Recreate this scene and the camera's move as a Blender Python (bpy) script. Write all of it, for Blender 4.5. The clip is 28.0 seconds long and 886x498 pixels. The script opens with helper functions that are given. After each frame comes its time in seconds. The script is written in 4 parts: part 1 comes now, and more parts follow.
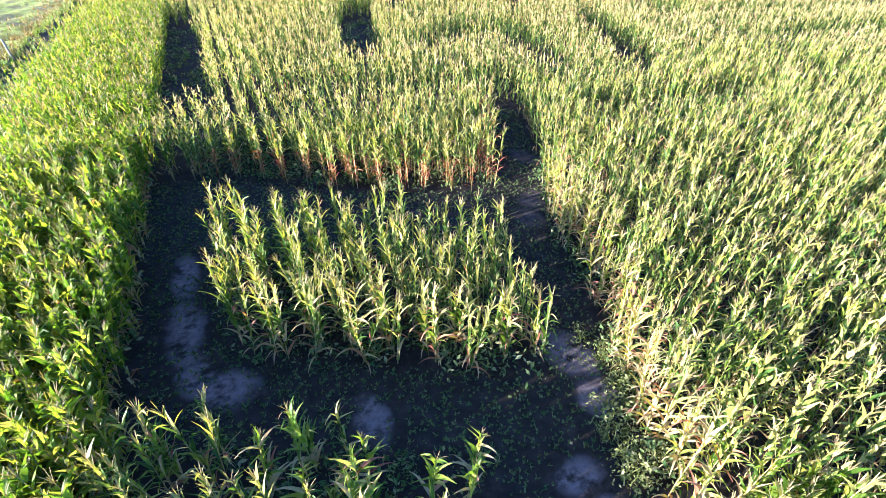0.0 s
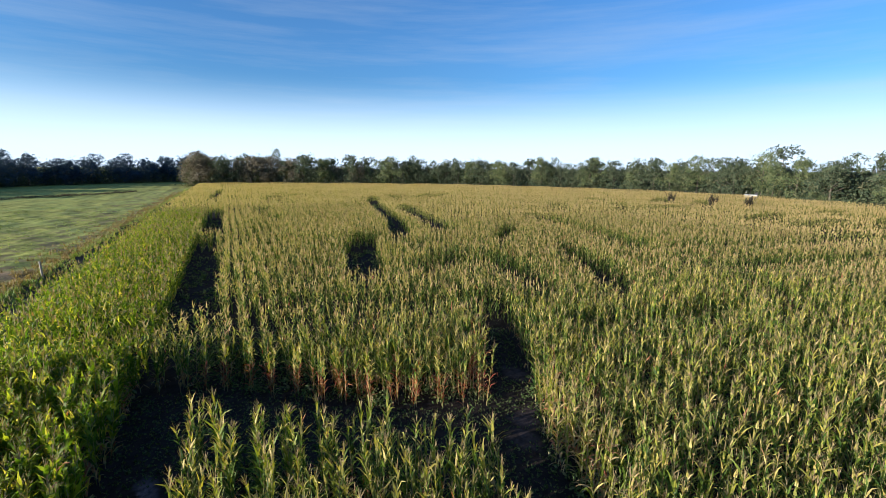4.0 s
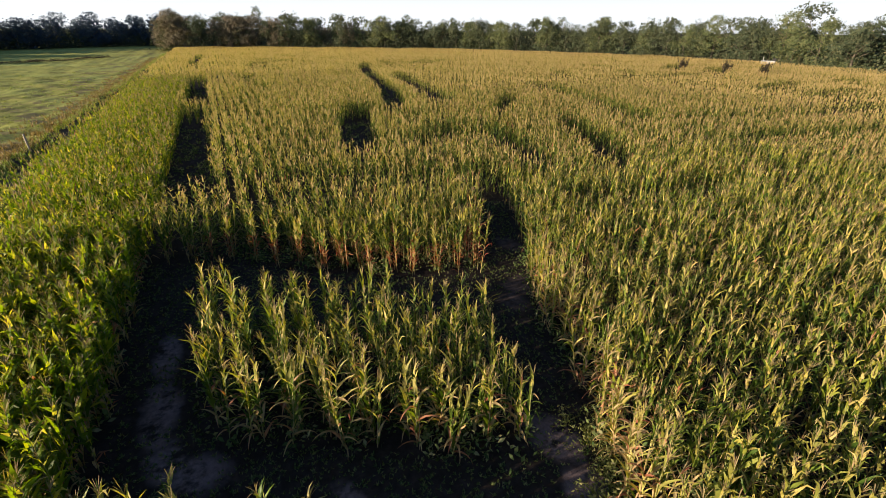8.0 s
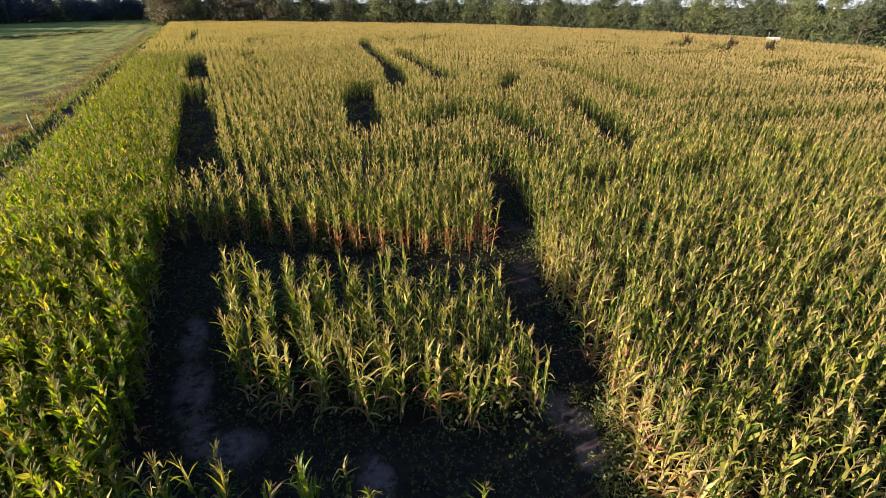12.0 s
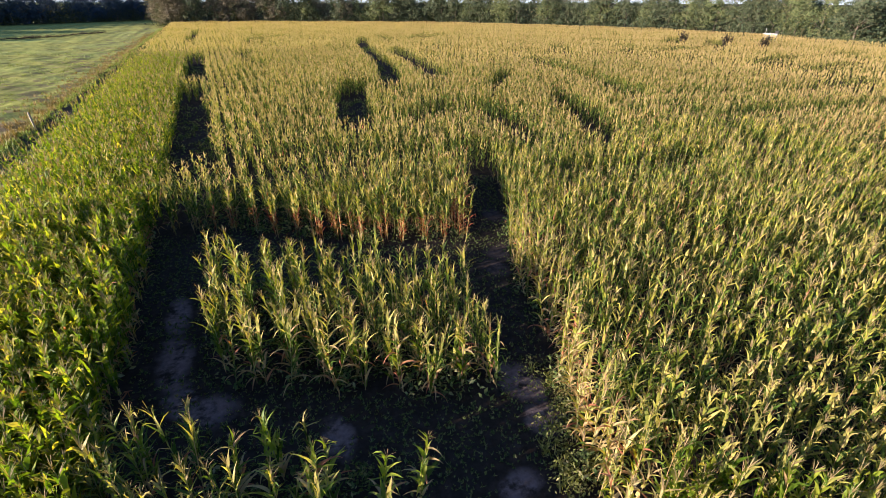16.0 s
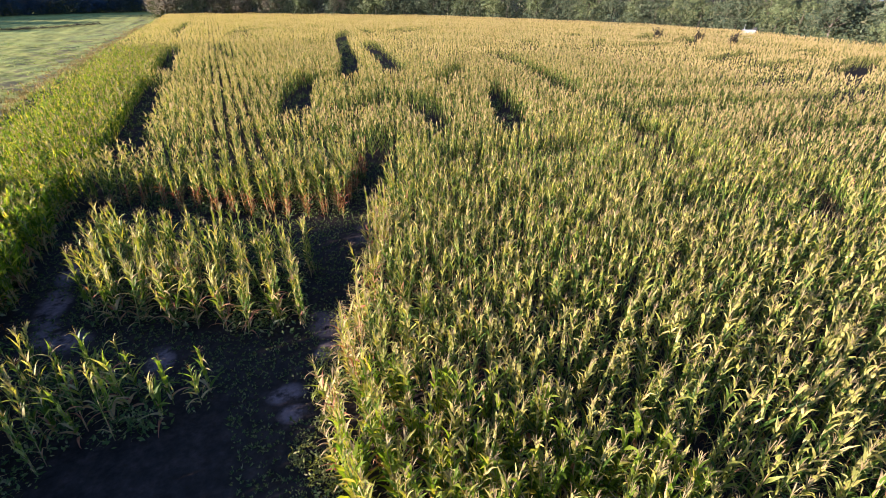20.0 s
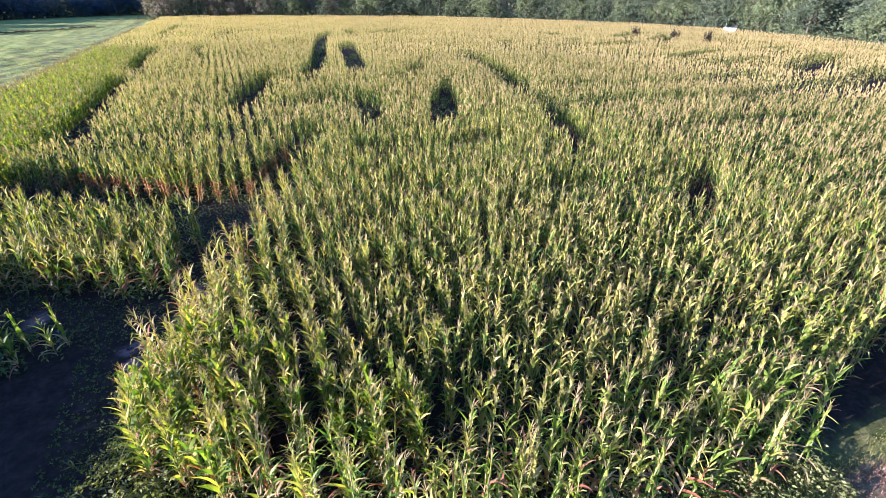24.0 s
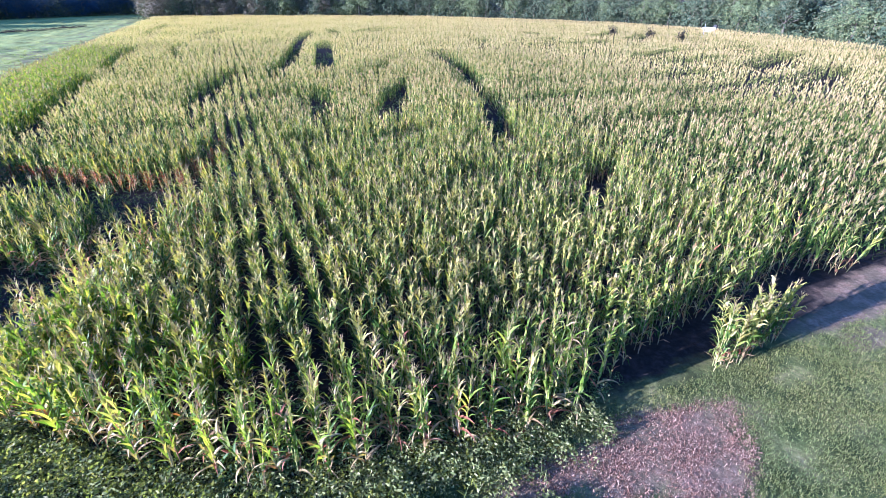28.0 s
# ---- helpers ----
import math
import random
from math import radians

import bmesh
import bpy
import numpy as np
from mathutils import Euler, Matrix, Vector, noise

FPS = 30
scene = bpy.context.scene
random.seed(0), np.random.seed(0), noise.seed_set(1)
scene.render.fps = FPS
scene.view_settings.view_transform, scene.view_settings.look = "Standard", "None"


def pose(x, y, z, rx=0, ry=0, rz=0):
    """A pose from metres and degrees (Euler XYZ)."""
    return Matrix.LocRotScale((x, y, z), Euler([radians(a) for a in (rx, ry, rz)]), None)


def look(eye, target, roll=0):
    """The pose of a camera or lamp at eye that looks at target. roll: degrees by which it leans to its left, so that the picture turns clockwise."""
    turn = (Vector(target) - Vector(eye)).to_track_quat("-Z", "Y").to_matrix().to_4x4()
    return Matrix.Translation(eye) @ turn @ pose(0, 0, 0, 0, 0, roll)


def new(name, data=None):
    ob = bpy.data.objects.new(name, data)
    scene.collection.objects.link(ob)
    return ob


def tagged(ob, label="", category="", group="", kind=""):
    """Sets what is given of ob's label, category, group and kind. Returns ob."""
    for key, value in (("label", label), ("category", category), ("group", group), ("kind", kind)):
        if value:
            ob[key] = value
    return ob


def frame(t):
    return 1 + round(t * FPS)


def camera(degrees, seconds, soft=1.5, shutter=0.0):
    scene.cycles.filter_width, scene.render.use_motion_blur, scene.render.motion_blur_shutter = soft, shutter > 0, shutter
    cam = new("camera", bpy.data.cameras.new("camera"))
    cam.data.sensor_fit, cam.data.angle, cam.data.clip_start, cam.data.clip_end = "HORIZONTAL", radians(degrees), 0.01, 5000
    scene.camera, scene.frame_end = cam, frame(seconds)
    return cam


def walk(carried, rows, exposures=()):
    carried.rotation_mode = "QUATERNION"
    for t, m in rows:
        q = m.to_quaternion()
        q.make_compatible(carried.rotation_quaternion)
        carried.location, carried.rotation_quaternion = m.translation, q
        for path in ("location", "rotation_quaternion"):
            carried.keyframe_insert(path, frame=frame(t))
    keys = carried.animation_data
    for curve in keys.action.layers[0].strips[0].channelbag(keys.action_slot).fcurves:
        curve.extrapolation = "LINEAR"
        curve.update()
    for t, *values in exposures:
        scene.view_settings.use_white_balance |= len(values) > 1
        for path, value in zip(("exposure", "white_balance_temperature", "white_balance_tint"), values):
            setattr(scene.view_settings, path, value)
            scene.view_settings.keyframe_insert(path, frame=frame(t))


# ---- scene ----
cam = camera(87.75, 28.0, soft=0.7)
# seconds, x, y, z, turn to the left, pitch, roll
PATH = (
    (0.0, 0.458, 0.617, 9.227, -24.522, -36.837, -0.446),
    (0.5, 0.449, 0.654, 9.250, -24.764, -33.550, -0.104),
    (1.0, 0.453, 0.652, 9.263, -24.882, -28.157, 0.206),
    (1.5, 0.481, 0.601, 9.265, -24.846, -22.732, 0.340),
    (2.0, 0.512, 0.517, 9.258, -24.774, -18.519, 0.353),
    (2.5, 0.533, 0.428, 9.247, -24.734, -15.343, 0.359),
    (3.0, 0.540, 0.350, 9.233, -24.709, -12.872, 0.364),
    (3.5, 0.532, 0.285, 9.216, -24.704, -11.160, 0.330),
    (4.0, 0.538, 0.209, 9.195, -24.843, -10.010, 0.391),
    (4.5, 0.544, 0.133, 9.174, -24.981, -9.910, 0.452),
    (5.0, 0.549, 0.057, 9.153, -25.119, -12.343, 0.513),
    (5.5, 0.555, -0.019, 9.132, -25.257, -15.443, 0.575),
    (6.0, 0.573, -0.064, 9.099, -25.249, -18.809, 0.598),
    (6.5, 0.571, -0.068, 9.077, -25.297, -21.165, 0.581),
    (7.0, 0.551, -0.039, 9.076, -25.329, -23.015, 0.526),
    (7.5, 0.527, 0.010, 9.106, -25.331, -24.422, 0.487),
    (8.0, 0.508, 0.065, 9.165, -25.341, -25.497, 0.483),
    (8.5, 0.484, 0.102, 9.237, -25.344, -26.215, 0.467),
    (9.0, 0.447, 0.126, 9.302, -25.336, -26.764, 0.438),
    (9.5, 0.380, 0.139, 9.350, -25.381, -27.184, 0.431),
    (10.0, 0.275, 0.120, 9.384, -25.503, -27.531, 0.469),
    (10.5, 0.170, 0.073, 9.419, -25.595, -27.781, 0.555),
    (11.0, 0.078, 0.030, 9.460, -25.607, -28.071, 0.611),
    (11.5, -0.016, 0.007, 9.508, -25.584, -28.113, 0.601),
    (12.0, -0.116, -0.003, 9.556, -25.562, -28.189, 0.593),
    (12.5, -0.238, -0.007, 9.590, -25.573, -28.238, 0.627),
    (14.5, -0.381, -0.301, 9.539, -25.412, -28.416, 0.462),
    (15.0, -0.137, -0.517, 9.528, -25.351, -28.485, 0.396),
    (15.5, 0.154, -0.911, 9.516, -25.236, -28.371, 0.301),
    (16.0, 0.482, -1.459, 9.507, -25.126, -28.301, 0.183),
    (16.5, 0.871, -2.046, 9.507, -25.039, -28.283, 0.101),
    (17.0, 1.343, -2.669, 9.519, -24.937, -28.365, 0.038),
    (17.5, 1.885, -3.355, 9.542, -24.794, -28.315, -0.069),
    (18.0, 2.470, -4.063, 9.596, -24.665, -28.341, -0.146),
    (18.5, 3.070, -4.757, 9.697, -24.594, -28.481, -0.091),
    (19.0, 3.688, -5.437, 9.836, -24.563, -28.702, 0.108),
    (19.5, 4.330, -6.115, 9.983, -24.537, -28.943, 0.353),
    (20.0, 4.969, -6.775, 10.109, -24.495, -29.069, 0.562),
    (20.5, 5.576, -7.389, 10.198, -24.460, -29.232, 0.747),
    (21.0, 6.151, -7.941, 10.244, -24.438, -29.307, 0.901),
    (21.5, 6.700, -8.436, 10.258, -24.409, -29.448, 1.011),
    (23.5, 8.841, -10.383, 10.075, -23.759, -29.098, 0.091),
    (24.0, 9.361, -10.811, 10.074, -23.696, -28.985, 0.083),
    (24.5, 9.851, -11.229, 10.087, -23.685, -29.033, 0.171),
    (25.0, 10.328, -11.662, 10.123, -23.677, -29.050, 0.260),
    (25.5, 10.824, -12.129, 10.177, -23.622, -29.048, 0.280),
    (26.0, 11.333, -12.612, 10.223, -23.516, -29.072, 0.266),
    (26.5, 11.833, -13.084, 10.240, -23.421, -29.151, 0.234),
    (27.0, 12.306, -13.539, 10.232, -23.373, -29.148, 0.224),
    (27.5, 12.735, -13.965, 10.214, -23.390, -29.077, 0.194),
    (28.0, 13.114, -14.352, 10.190, -23.533, -29.031, 0.053),
)
walk(cam, [(t, pose(x, y, z, 0, 0, yaw) @ pose(0, 0, 0, 90 + pitch) @ pose(0, 0, 0, 0, 0, roll)) for t, x, y, z, yaw, pitch, roll in PATH],
     exposures=[(0.0, 3.14, 5150, 14), (1.0, 3.12, 5100, 15), (2.0, 2.42, 5500, 11), (3.0, 1.76, 5750, 11), (5.5, 1.03, 6050, 12), (7.0, 1.14, 6950, 15),
                (9.0, 1.32, 7450, 18), (12.0, 1.5, 6950, 17), (17.0, 1.86, 6400, 22), (21.0, 2.2, 5800, 26), (25.0, 2.4, 5000, 29), (27.0, 2.52, 4700, 32), (28.0, 2.55, 4450, 30)])

# ---- light: a low evening sun from the pasture side, clear sky with thin high cloud ----
SUN_ELEV, SUN_AZ = 12.5, -92.0  # degrees; azimuth clockwise from +y
world = bpy.data.worlds.new("sky")
scene.world = world
world.use_nodes = True
wn, wl = world.node_tree.nodes, world.node_tree.links
wn.clear()
sky = wn.new("ShaderNodeTexSky")
sky.sky_type, sky.sun_disc = "NISHITA", False
sky.sun_elevation, sky.sun_rotation = radians(SUN_ELEV), radians(SUN_AZ % 360)
sky.air_density, sky.dust_density, sky.ozone_density = 1.0, 1.2, 1.4
wtc, wmap, wnoi, wramp, wmix, wbg, wout = (wn.new(k) for k in ("ShaderNodeTexCoord", "ShaderNodeMapping", "ShaderNodeTexNoise", "ShaderNodeValToRGB",
                                           "ShaderNodeMixRGB", "ShaderNodeBackground", "ShaderNodeOutputWorld"))
wmap.inputs["Scale"].default_value = (1.0, 1.0, 13.0)
wnoi.inputs["Scale"].default_value, wnoi.inputs["Detail"].default_value, wnoi.inputs["Roughness"].default_value = 2.2, 7.0, 0.6
wramp.color_ramp.elements[0].position, wramp.color_ramp.elements[1].position = 0.44, 0.85
wramp.color_ramp.elements[1].color = (0.3, 0.3, 0.3, 1)
wmix.inputs[2].default_value = (10.5, 11.5, 12.5, 1)
wl.new(wtc.outputs["Generated"], wmap.inputs["Vector"])
wl.new(wmap.outputs[0], wnoi.inputs["Vector"])
wl.new(wnoi.outputs["Fac"], wramp.inputs[0])
wl.new(wramp.outputs[0], wmix.inputs[0])
wblue = wn.new("ShaderNodeMixRGB")
wblue.blend_type = "MULTIPLY"
wblue.inputs[0].default_value, wblue.inputs[2].default_value = 1.0, (1.25, 2.2, 3.3, 1)
wl.new(sky.outputs[0], wblue.inputs[1])
wl.new(wblue.outputs[0], wmix.inputs[1])
# pale haze low all round the horizon
wsep, whaze, wmix2 = wn.new("ShaderNodeSeparateXYZ"), wn.new("ShaderNodeMapRange"), wn.new("ShaderNodeMixRGB")
whaze.interpolation_type = "SMOOTHSTEP"
for socket, value in zip(whaze.inputs, (0.0, 0.015, 0.18, 0.95, 0.0)):
    socket.default_value = value
wmix2.inputs[2].default_value = (17.5, 20.5, 23.0, 1)
wl.new(wtc.outputs["Generated"], wsep.inputs[0])
wl.new(wsep.outputs[2], whaze.inputs[0])
wl.new(whaze.outputs[0], wmix2.inputs[0])
wl.new(wmix.outputs[0], wmix2.inputs[1])
wl.new(wmix2.outputs[0], wbg.inputs[0])
wbg.inputs[1].default_value = 0.0235
wl.new(wbg.outputs[0], wout.inputs[0])
sun_data = bpy.data.lights.new("sun", "SUN")
sun_data.energy, sun_data.angle, sun_data.color = 5.0, radians(0.5), (1.0, 0.88, 0.70)
sun = new("sun", sun_data)
sun_way = Vector((math.sin(radians(SUN_AZ)) * math.cos(radians(SUN_ELEV)), math.cos(radians(SUN_AZ)) * math.cos(radians(SUN_ELEV)), math.sin(radians(SUN_ELEV))))
sun.matrix_world = look(Vector((-40, 0, 60)) + sun_way * 50, Vector((-40, 0, 60)))


# ---- materials ----
class Nodes:
    """A material's node tree, built by short calls."""

    def __init__(self, name):
        self.mat = bpy.data.materials.new(name)
        self.mat.use_nodes = True
        self.n, self.l = self.mat.node_tree.nodes, self.mat.node_tree.links
        self.bsdf = self.n["Principled BSDF"]
        self.out = self.n["Material Output"]

    def add(self, kind, **sockets):
        node = self.n.new("ShaderNode" + kind)
        for key, value in sockets.items():
            self.put(node.inputs[key.replace("_", " ")], value)
        return node

    def put(self, socket, value):
        if isinstance(value, bpy.types.NodeSocket):
            self.l.new(value, socket)
        else:
            socket.default_value = value

    def where(self):
        return self.add("TexCoord").outputs["Object"]

    def noise(self, scale, detail=4.0, rough=0.55, vector=None):
        node = self.add("TexNoise", Scale=scale, Detail=detail, Roughness=rough, Vector=vector or self.where())
        return node.outputs["Fac"]

    def ramp(self, fac, *stops):
        node = self.add("ValToRGB", Fac=fac)
        els = node.color_ramp.elements
        while len(els) < len(stops):
            els.new(0.5)
        for el, (at, colour) in zip(els, stops):
            el.position, el.color = at, (*colour, 1)
        return node.outputs[0]

    def mix(self, fac, a, b, blend="MIX"):
        node = self.n.new("ShaderNodeMixRGB")
        node.blend_type = blend
        for socket, value in zip(node.inputs, (fac, a, b)):
            if isinstance(value, tuple) and len(value) == 3:
                value = (*value, 1)
            self.put(socket, value)
        return node.outputs[0]

    def math(self, op, a, b=0.0, c=0.0):
        node = self.n.new("ShaderNodeMath")
        node.operation = op
        for socket, value in zip(node.inputs, (a, b, c)):
            self.put(socket, value)
        return node.outputs[0]

    def step(self, value, lo, hi):
        node = self.n.new("ShaderNodeMapRange")
        node.interpolation_type = "SMOOTHSTEP"
        for socket, v in zip(node.inputs, (value, lo, hi, 0.0, 1.0)):
            self.put(socket, v)
        return node.outputs[0]

    def finish(self, colour, rough=0.8, bump=None, strength=0.3, distance=0.02, specular=0.3):
        self.put(self.bsdf.inputs["Base Color"], (*colour, 1) if isinstance(colour, tuple) else colour)
        self.put(self.bsdf.inputs["Roughness"], rough)
        self.put(self.bsdf.inputs["Specular IOR Level"], specular)
        if bump is not None:
            node = self.add("Bump", Strength=strength, Distance=distance, Height=bump)
            self.l.new(node.outputs[0], self.bsdf.inputs["Normal"])
        return self.mat


def leafy(name, stops, rough=0.5, through_light=0.35, island=True, specular=0.3, patch=None, glow=(1.45, 1.5, 0.28)):
    """Thin leaves: each one a shade of its own, with light passing through."""
    m = Nodes(name)
    rnd = m.add("NewGeometry").outputs["Random Per Island"] if island else m.add("ObjectInfo").outputs["Random"]
    colour = m.ramp(rnd, *stops)
    where = m.add("NewGeometry").outputs["Position"]
    big = m.noise(0.16, 3.0, 0.5, where)
    fine = m.noise(9.0, 3.0, 0.6, where)
    if patch:
        colour = m.mix(m.math("MULTIPLY", m.step(big, 0.42, 0.66), 0.55), colour, patch)
    colour = m.mix(m.step(fine, 0.3, 0.75), m.mix(0.35, colour, (0.5, 0.45, 0.3), "MULTIPLY"), colour)
    m.finish(colour, rough, specular=specular)
    thin = m.add("BsdfTranslucent", Color=m.mix(1.0, colour, glow, "MULTIPLY"))
    both = m.add("MixShader", Fac=through_light)
    m.l.new(m.bsdf.outputs[0], both.inputs[1])
    m.l.new(thin.outputs[0], both.inputs[2])
    m.l.new(both.outputs[0], m.out.inputs[0])
    return m.mat


GREEN = ((0.0, (0.034, 0.072, 0.012)), (0.35, (0.066, 0.118, 0.018)), (0.65, (0.13, 0.187, 0.028)), (0.85, (0.25, 0.275, 0.056)), (1.0, (0.44, 0.38, 0.14)))
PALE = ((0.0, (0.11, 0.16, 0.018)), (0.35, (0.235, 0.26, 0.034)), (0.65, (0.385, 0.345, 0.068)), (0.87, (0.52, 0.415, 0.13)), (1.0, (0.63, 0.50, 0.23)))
DRY = ((0.0, (0.40, 0.25, 0.12)), (0.35, (0.48, 0.36, 0.18)), (0.62, (0.50, 0.36, 0.19)), (0.8, (0.42, 0.18, 0.10)), (1.0, (0.34, 0.11, 0.07)))
TASSEL = ((0.0, (0.22, 0.165, 0.08)), (0.5, (0.31, 0.24, 0.12)), (1.0, (0.27, 0.175, 0.10)))
STALK = ((0.0, (0.20, 0.22, 0.07)), (0.5, (0.33, 0.28, 0.12)), (1.0, (0.36, 0.22, 0.12)))
corn_leaf = leafy("corn_leaf", GREEN, 0.5, 0.28, specular=0.18)
corn_dry = leafy("corn_dry_leaf", DRY, 0.6, 0.3)
corn_tassel = leafy("corn_tassel", TASSEL, 0.7, 0.25)
corn_stalk = leafy("corn_stalk", STALK, 0.55, 0.0)
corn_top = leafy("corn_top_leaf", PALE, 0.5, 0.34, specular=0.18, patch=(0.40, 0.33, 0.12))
CORN = (corn_leaf, corn_dry, corn_tassel, corn_stalk, corn_top)
# farther corn: tan by its tassels, and fill light put into paler leaves
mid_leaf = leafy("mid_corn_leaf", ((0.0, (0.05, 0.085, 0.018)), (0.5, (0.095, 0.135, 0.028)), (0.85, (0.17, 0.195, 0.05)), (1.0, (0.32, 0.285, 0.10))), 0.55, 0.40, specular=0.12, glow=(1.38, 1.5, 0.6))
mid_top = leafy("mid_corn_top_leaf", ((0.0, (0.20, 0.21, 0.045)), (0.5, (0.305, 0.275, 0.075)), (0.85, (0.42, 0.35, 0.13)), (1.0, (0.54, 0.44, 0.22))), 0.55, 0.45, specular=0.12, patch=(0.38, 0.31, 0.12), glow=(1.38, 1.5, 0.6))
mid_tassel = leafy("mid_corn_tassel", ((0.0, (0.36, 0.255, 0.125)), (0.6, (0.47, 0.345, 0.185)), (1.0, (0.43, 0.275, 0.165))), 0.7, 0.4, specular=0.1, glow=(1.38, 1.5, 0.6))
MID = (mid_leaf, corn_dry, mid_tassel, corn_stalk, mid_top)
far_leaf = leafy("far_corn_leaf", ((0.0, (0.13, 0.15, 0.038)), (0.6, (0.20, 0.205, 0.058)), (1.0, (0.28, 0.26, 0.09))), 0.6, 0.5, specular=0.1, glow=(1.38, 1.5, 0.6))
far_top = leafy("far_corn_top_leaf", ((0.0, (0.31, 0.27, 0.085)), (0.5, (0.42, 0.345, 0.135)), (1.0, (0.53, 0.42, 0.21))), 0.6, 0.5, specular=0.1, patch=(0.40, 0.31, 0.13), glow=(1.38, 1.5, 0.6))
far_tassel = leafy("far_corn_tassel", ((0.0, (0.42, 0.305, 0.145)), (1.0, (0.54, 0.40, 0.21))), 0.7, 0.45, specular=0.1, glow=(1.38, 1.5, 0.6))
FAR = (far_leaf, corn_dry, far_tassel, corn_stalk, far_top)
# backlight put into brighter yellow-green leaves for the stands towards the sun
backlit_leaf = leafy("backlit_corn_leaf", tuple((at, (c[0] * 1.42, c[1] * 1.3, c[2] * 0.8)) for at, c in GREEN), 0.5, 0.54, specular=0.18)
backlit_top = leafy("backlit_corn_top_leaf", ((0.0, (0.075, 0.14, 0.014)), (0.5, (0.18, 0.25, 0.024)), (0.85, (0.32, 0.335, 0.05)), (1.0, (0.50, 0.41, 0.14))), 0.5, 0.54, specular=0.18)
BACKLIT = (backlit_leaf, corn_dry, corn_tassel, corn_stalk, backlit_top)
corn_red = leafy("corn_withered_leaf", ((0.0, (0.20, 0.04, 0.028)), (0.45, (0.29, 0.085, 0.045)), (0.8, (0.38, 0.18, 0.08)), (1.0, (0.46, 0.31, 0.16))), 0.6, 0.35)
RED = (corn_leaf, corn_red, corn_tassel, corn_stalk, corn_top)
# single blades with the same sunlight put into their colour
one_backlit = leafy("corn_backlit_blade", ((0.0, (0.10, 0.17, 0.025)), (0.45, (0.20, 0.28, 0.035)), (0.8, (0.36, 0.38, 0.07)), (1.0, (0.52, 0.46, 0.17))), 0.45, 0.40, island=False, specular=0.25)
one_top = leafy("corn_top_blade", PALE, 0.55, 0.36, island=False, specular=0.18, patch=(0.46, 0.40, 0.17))
one_leaf = leafy("corn_leaf_blade", GREEN, 0.55, 0.36, island=False, specular=0.18)
one_dry = leafy("corn_dry_blade", DRY, 0.6, 0.3, island=False)
one_tassel = leafy("corn_tassel_spray", TASSEL, 0.7, 0.25, island=False)
one_stalk = leafy("corn_stalk_cane", STALK, 0.55, 0.0, island=False)
weed_leaf = leafy("weed_leaf", ((0.0, (0.04, 0.075, 0.026)), (0.4, (0.08, 0.125, 0.045)), (0.75, (0.15, 0.185, 0.075)), (1.0, (0.28, 0.26, 0.15))), 0.85, 0.25, specular=0.08)
mound_leaf = leafy("mound_leaf", ((0.0, (0.09, 0.11, 0.04)), (0.5, (0.19, 0.21, 0.08)), (0.85, (0.30, 0.30, 0.13)), (1.0, (0.40, 0.35, 0.20))), 0.85, 0.4, specular=0.08)
lawn_leaf = leafy("lawn_leaf", ((0.0, (0.11, 0.13, 0.04)), (0.5, (0.18, 0.19, 0.055)), (0.85, (0.27, 0.25, 0.085)), (1.0, (0.38, 0.32, 0.16))), 0.85, 0.3, specular=0.08, patch=(0.10, 0.13, 0.05))
grass_leaf = leafy("grass_leaf", ((0.0, (0.12, 0.18, 0.05)), (0.5, (0.21, 0.27, 0.07)), (0.85, (0.32, 0.35, 0.11)), (1.0, (0.46, 0.42, 0.20))), 0.6, 0.3)
litter_leaf = leafy("litter_leaf", ((0.0, (0.10, 0.05, 0.032)), (0.4, (0.25, 0.125, 0.085)), (0.75, (0.40, 0.24, 0.165)), (1.0, (0.54, 0.41, 0.29))), 0.8, 0.1, specular=0.1)
straw_leaf = leafy("straw_leaf", ((0.0, (0.12, 0.085, 0.04)), (0.5, (0.24, 0.165, 0.075)), (1.0, (0.38, 0.28, 0.14))), 0.7, 0.25)
scrub_leaf = leafy("scrub_leaf", ((0.0, (0.03, 0.03, 0.018)), (0.5, (0.055, 0.05, 0.028)), (1.0, (0.10, 0.07, 0.045))), 0.7, 0.15)
# greyed, lightened green: the distance haze is put into this crown colour
hazed_crown_leaf = leafy("hazed_crown_leaf", ((0.0, (0.032, 0.051, 0.032)), (0.4, (0.055, 0.076, 0.045)), (0.75, (0.089, 0.107, 0.060)), (1.0, (0.138, 0.131, 0.078))), 0.6, 0.15, specular=0.1)
crown_autumn = leafy("crown_autumn_leaf", ((0.0, (0.075, 0.070, 0.052)), (0.5, (0.128, 0.112, 0.080)), (1.0, (0.190, 0.150, 0.108))), 0.6, 0.12, specular=0.1)
crown_pale = leafy("crown_pale_leaf", ((0.0, (0.057, 0.084, 0.040)), (0.5, (0.107, 0.134, 0.058)), (1.0, (0.178, 0.184, 0.090))), 0.6, 0.15, specular=0.1)
# woods beyond the pasture: distance haze and shade put into a bluish leaf
crown_haze_blue = leafy("crown_haze_blue_leaf", ((0.0, (0.024, 0.046, 0.085)), (0.5, (0.040, 0.068, 0.115)), (1.0, (0.070, 0.098, 0.135))), 0.7, 0.12, specular=0.08)

m = Nodes("bark")
v = m.where()
n1 = m.noise(3.0, 6.0, 0.65, m.add("Mapping", Vector=v, Scale=(4, 4, 0.6)).outputs[0])
bark = m.finish(m.ramp(n1, (0.3, (0.06, 0.045, 0.035)), (0.7, (0.17, 0.14, 0.11))), 0.9, n1, 0.6, 0.03)

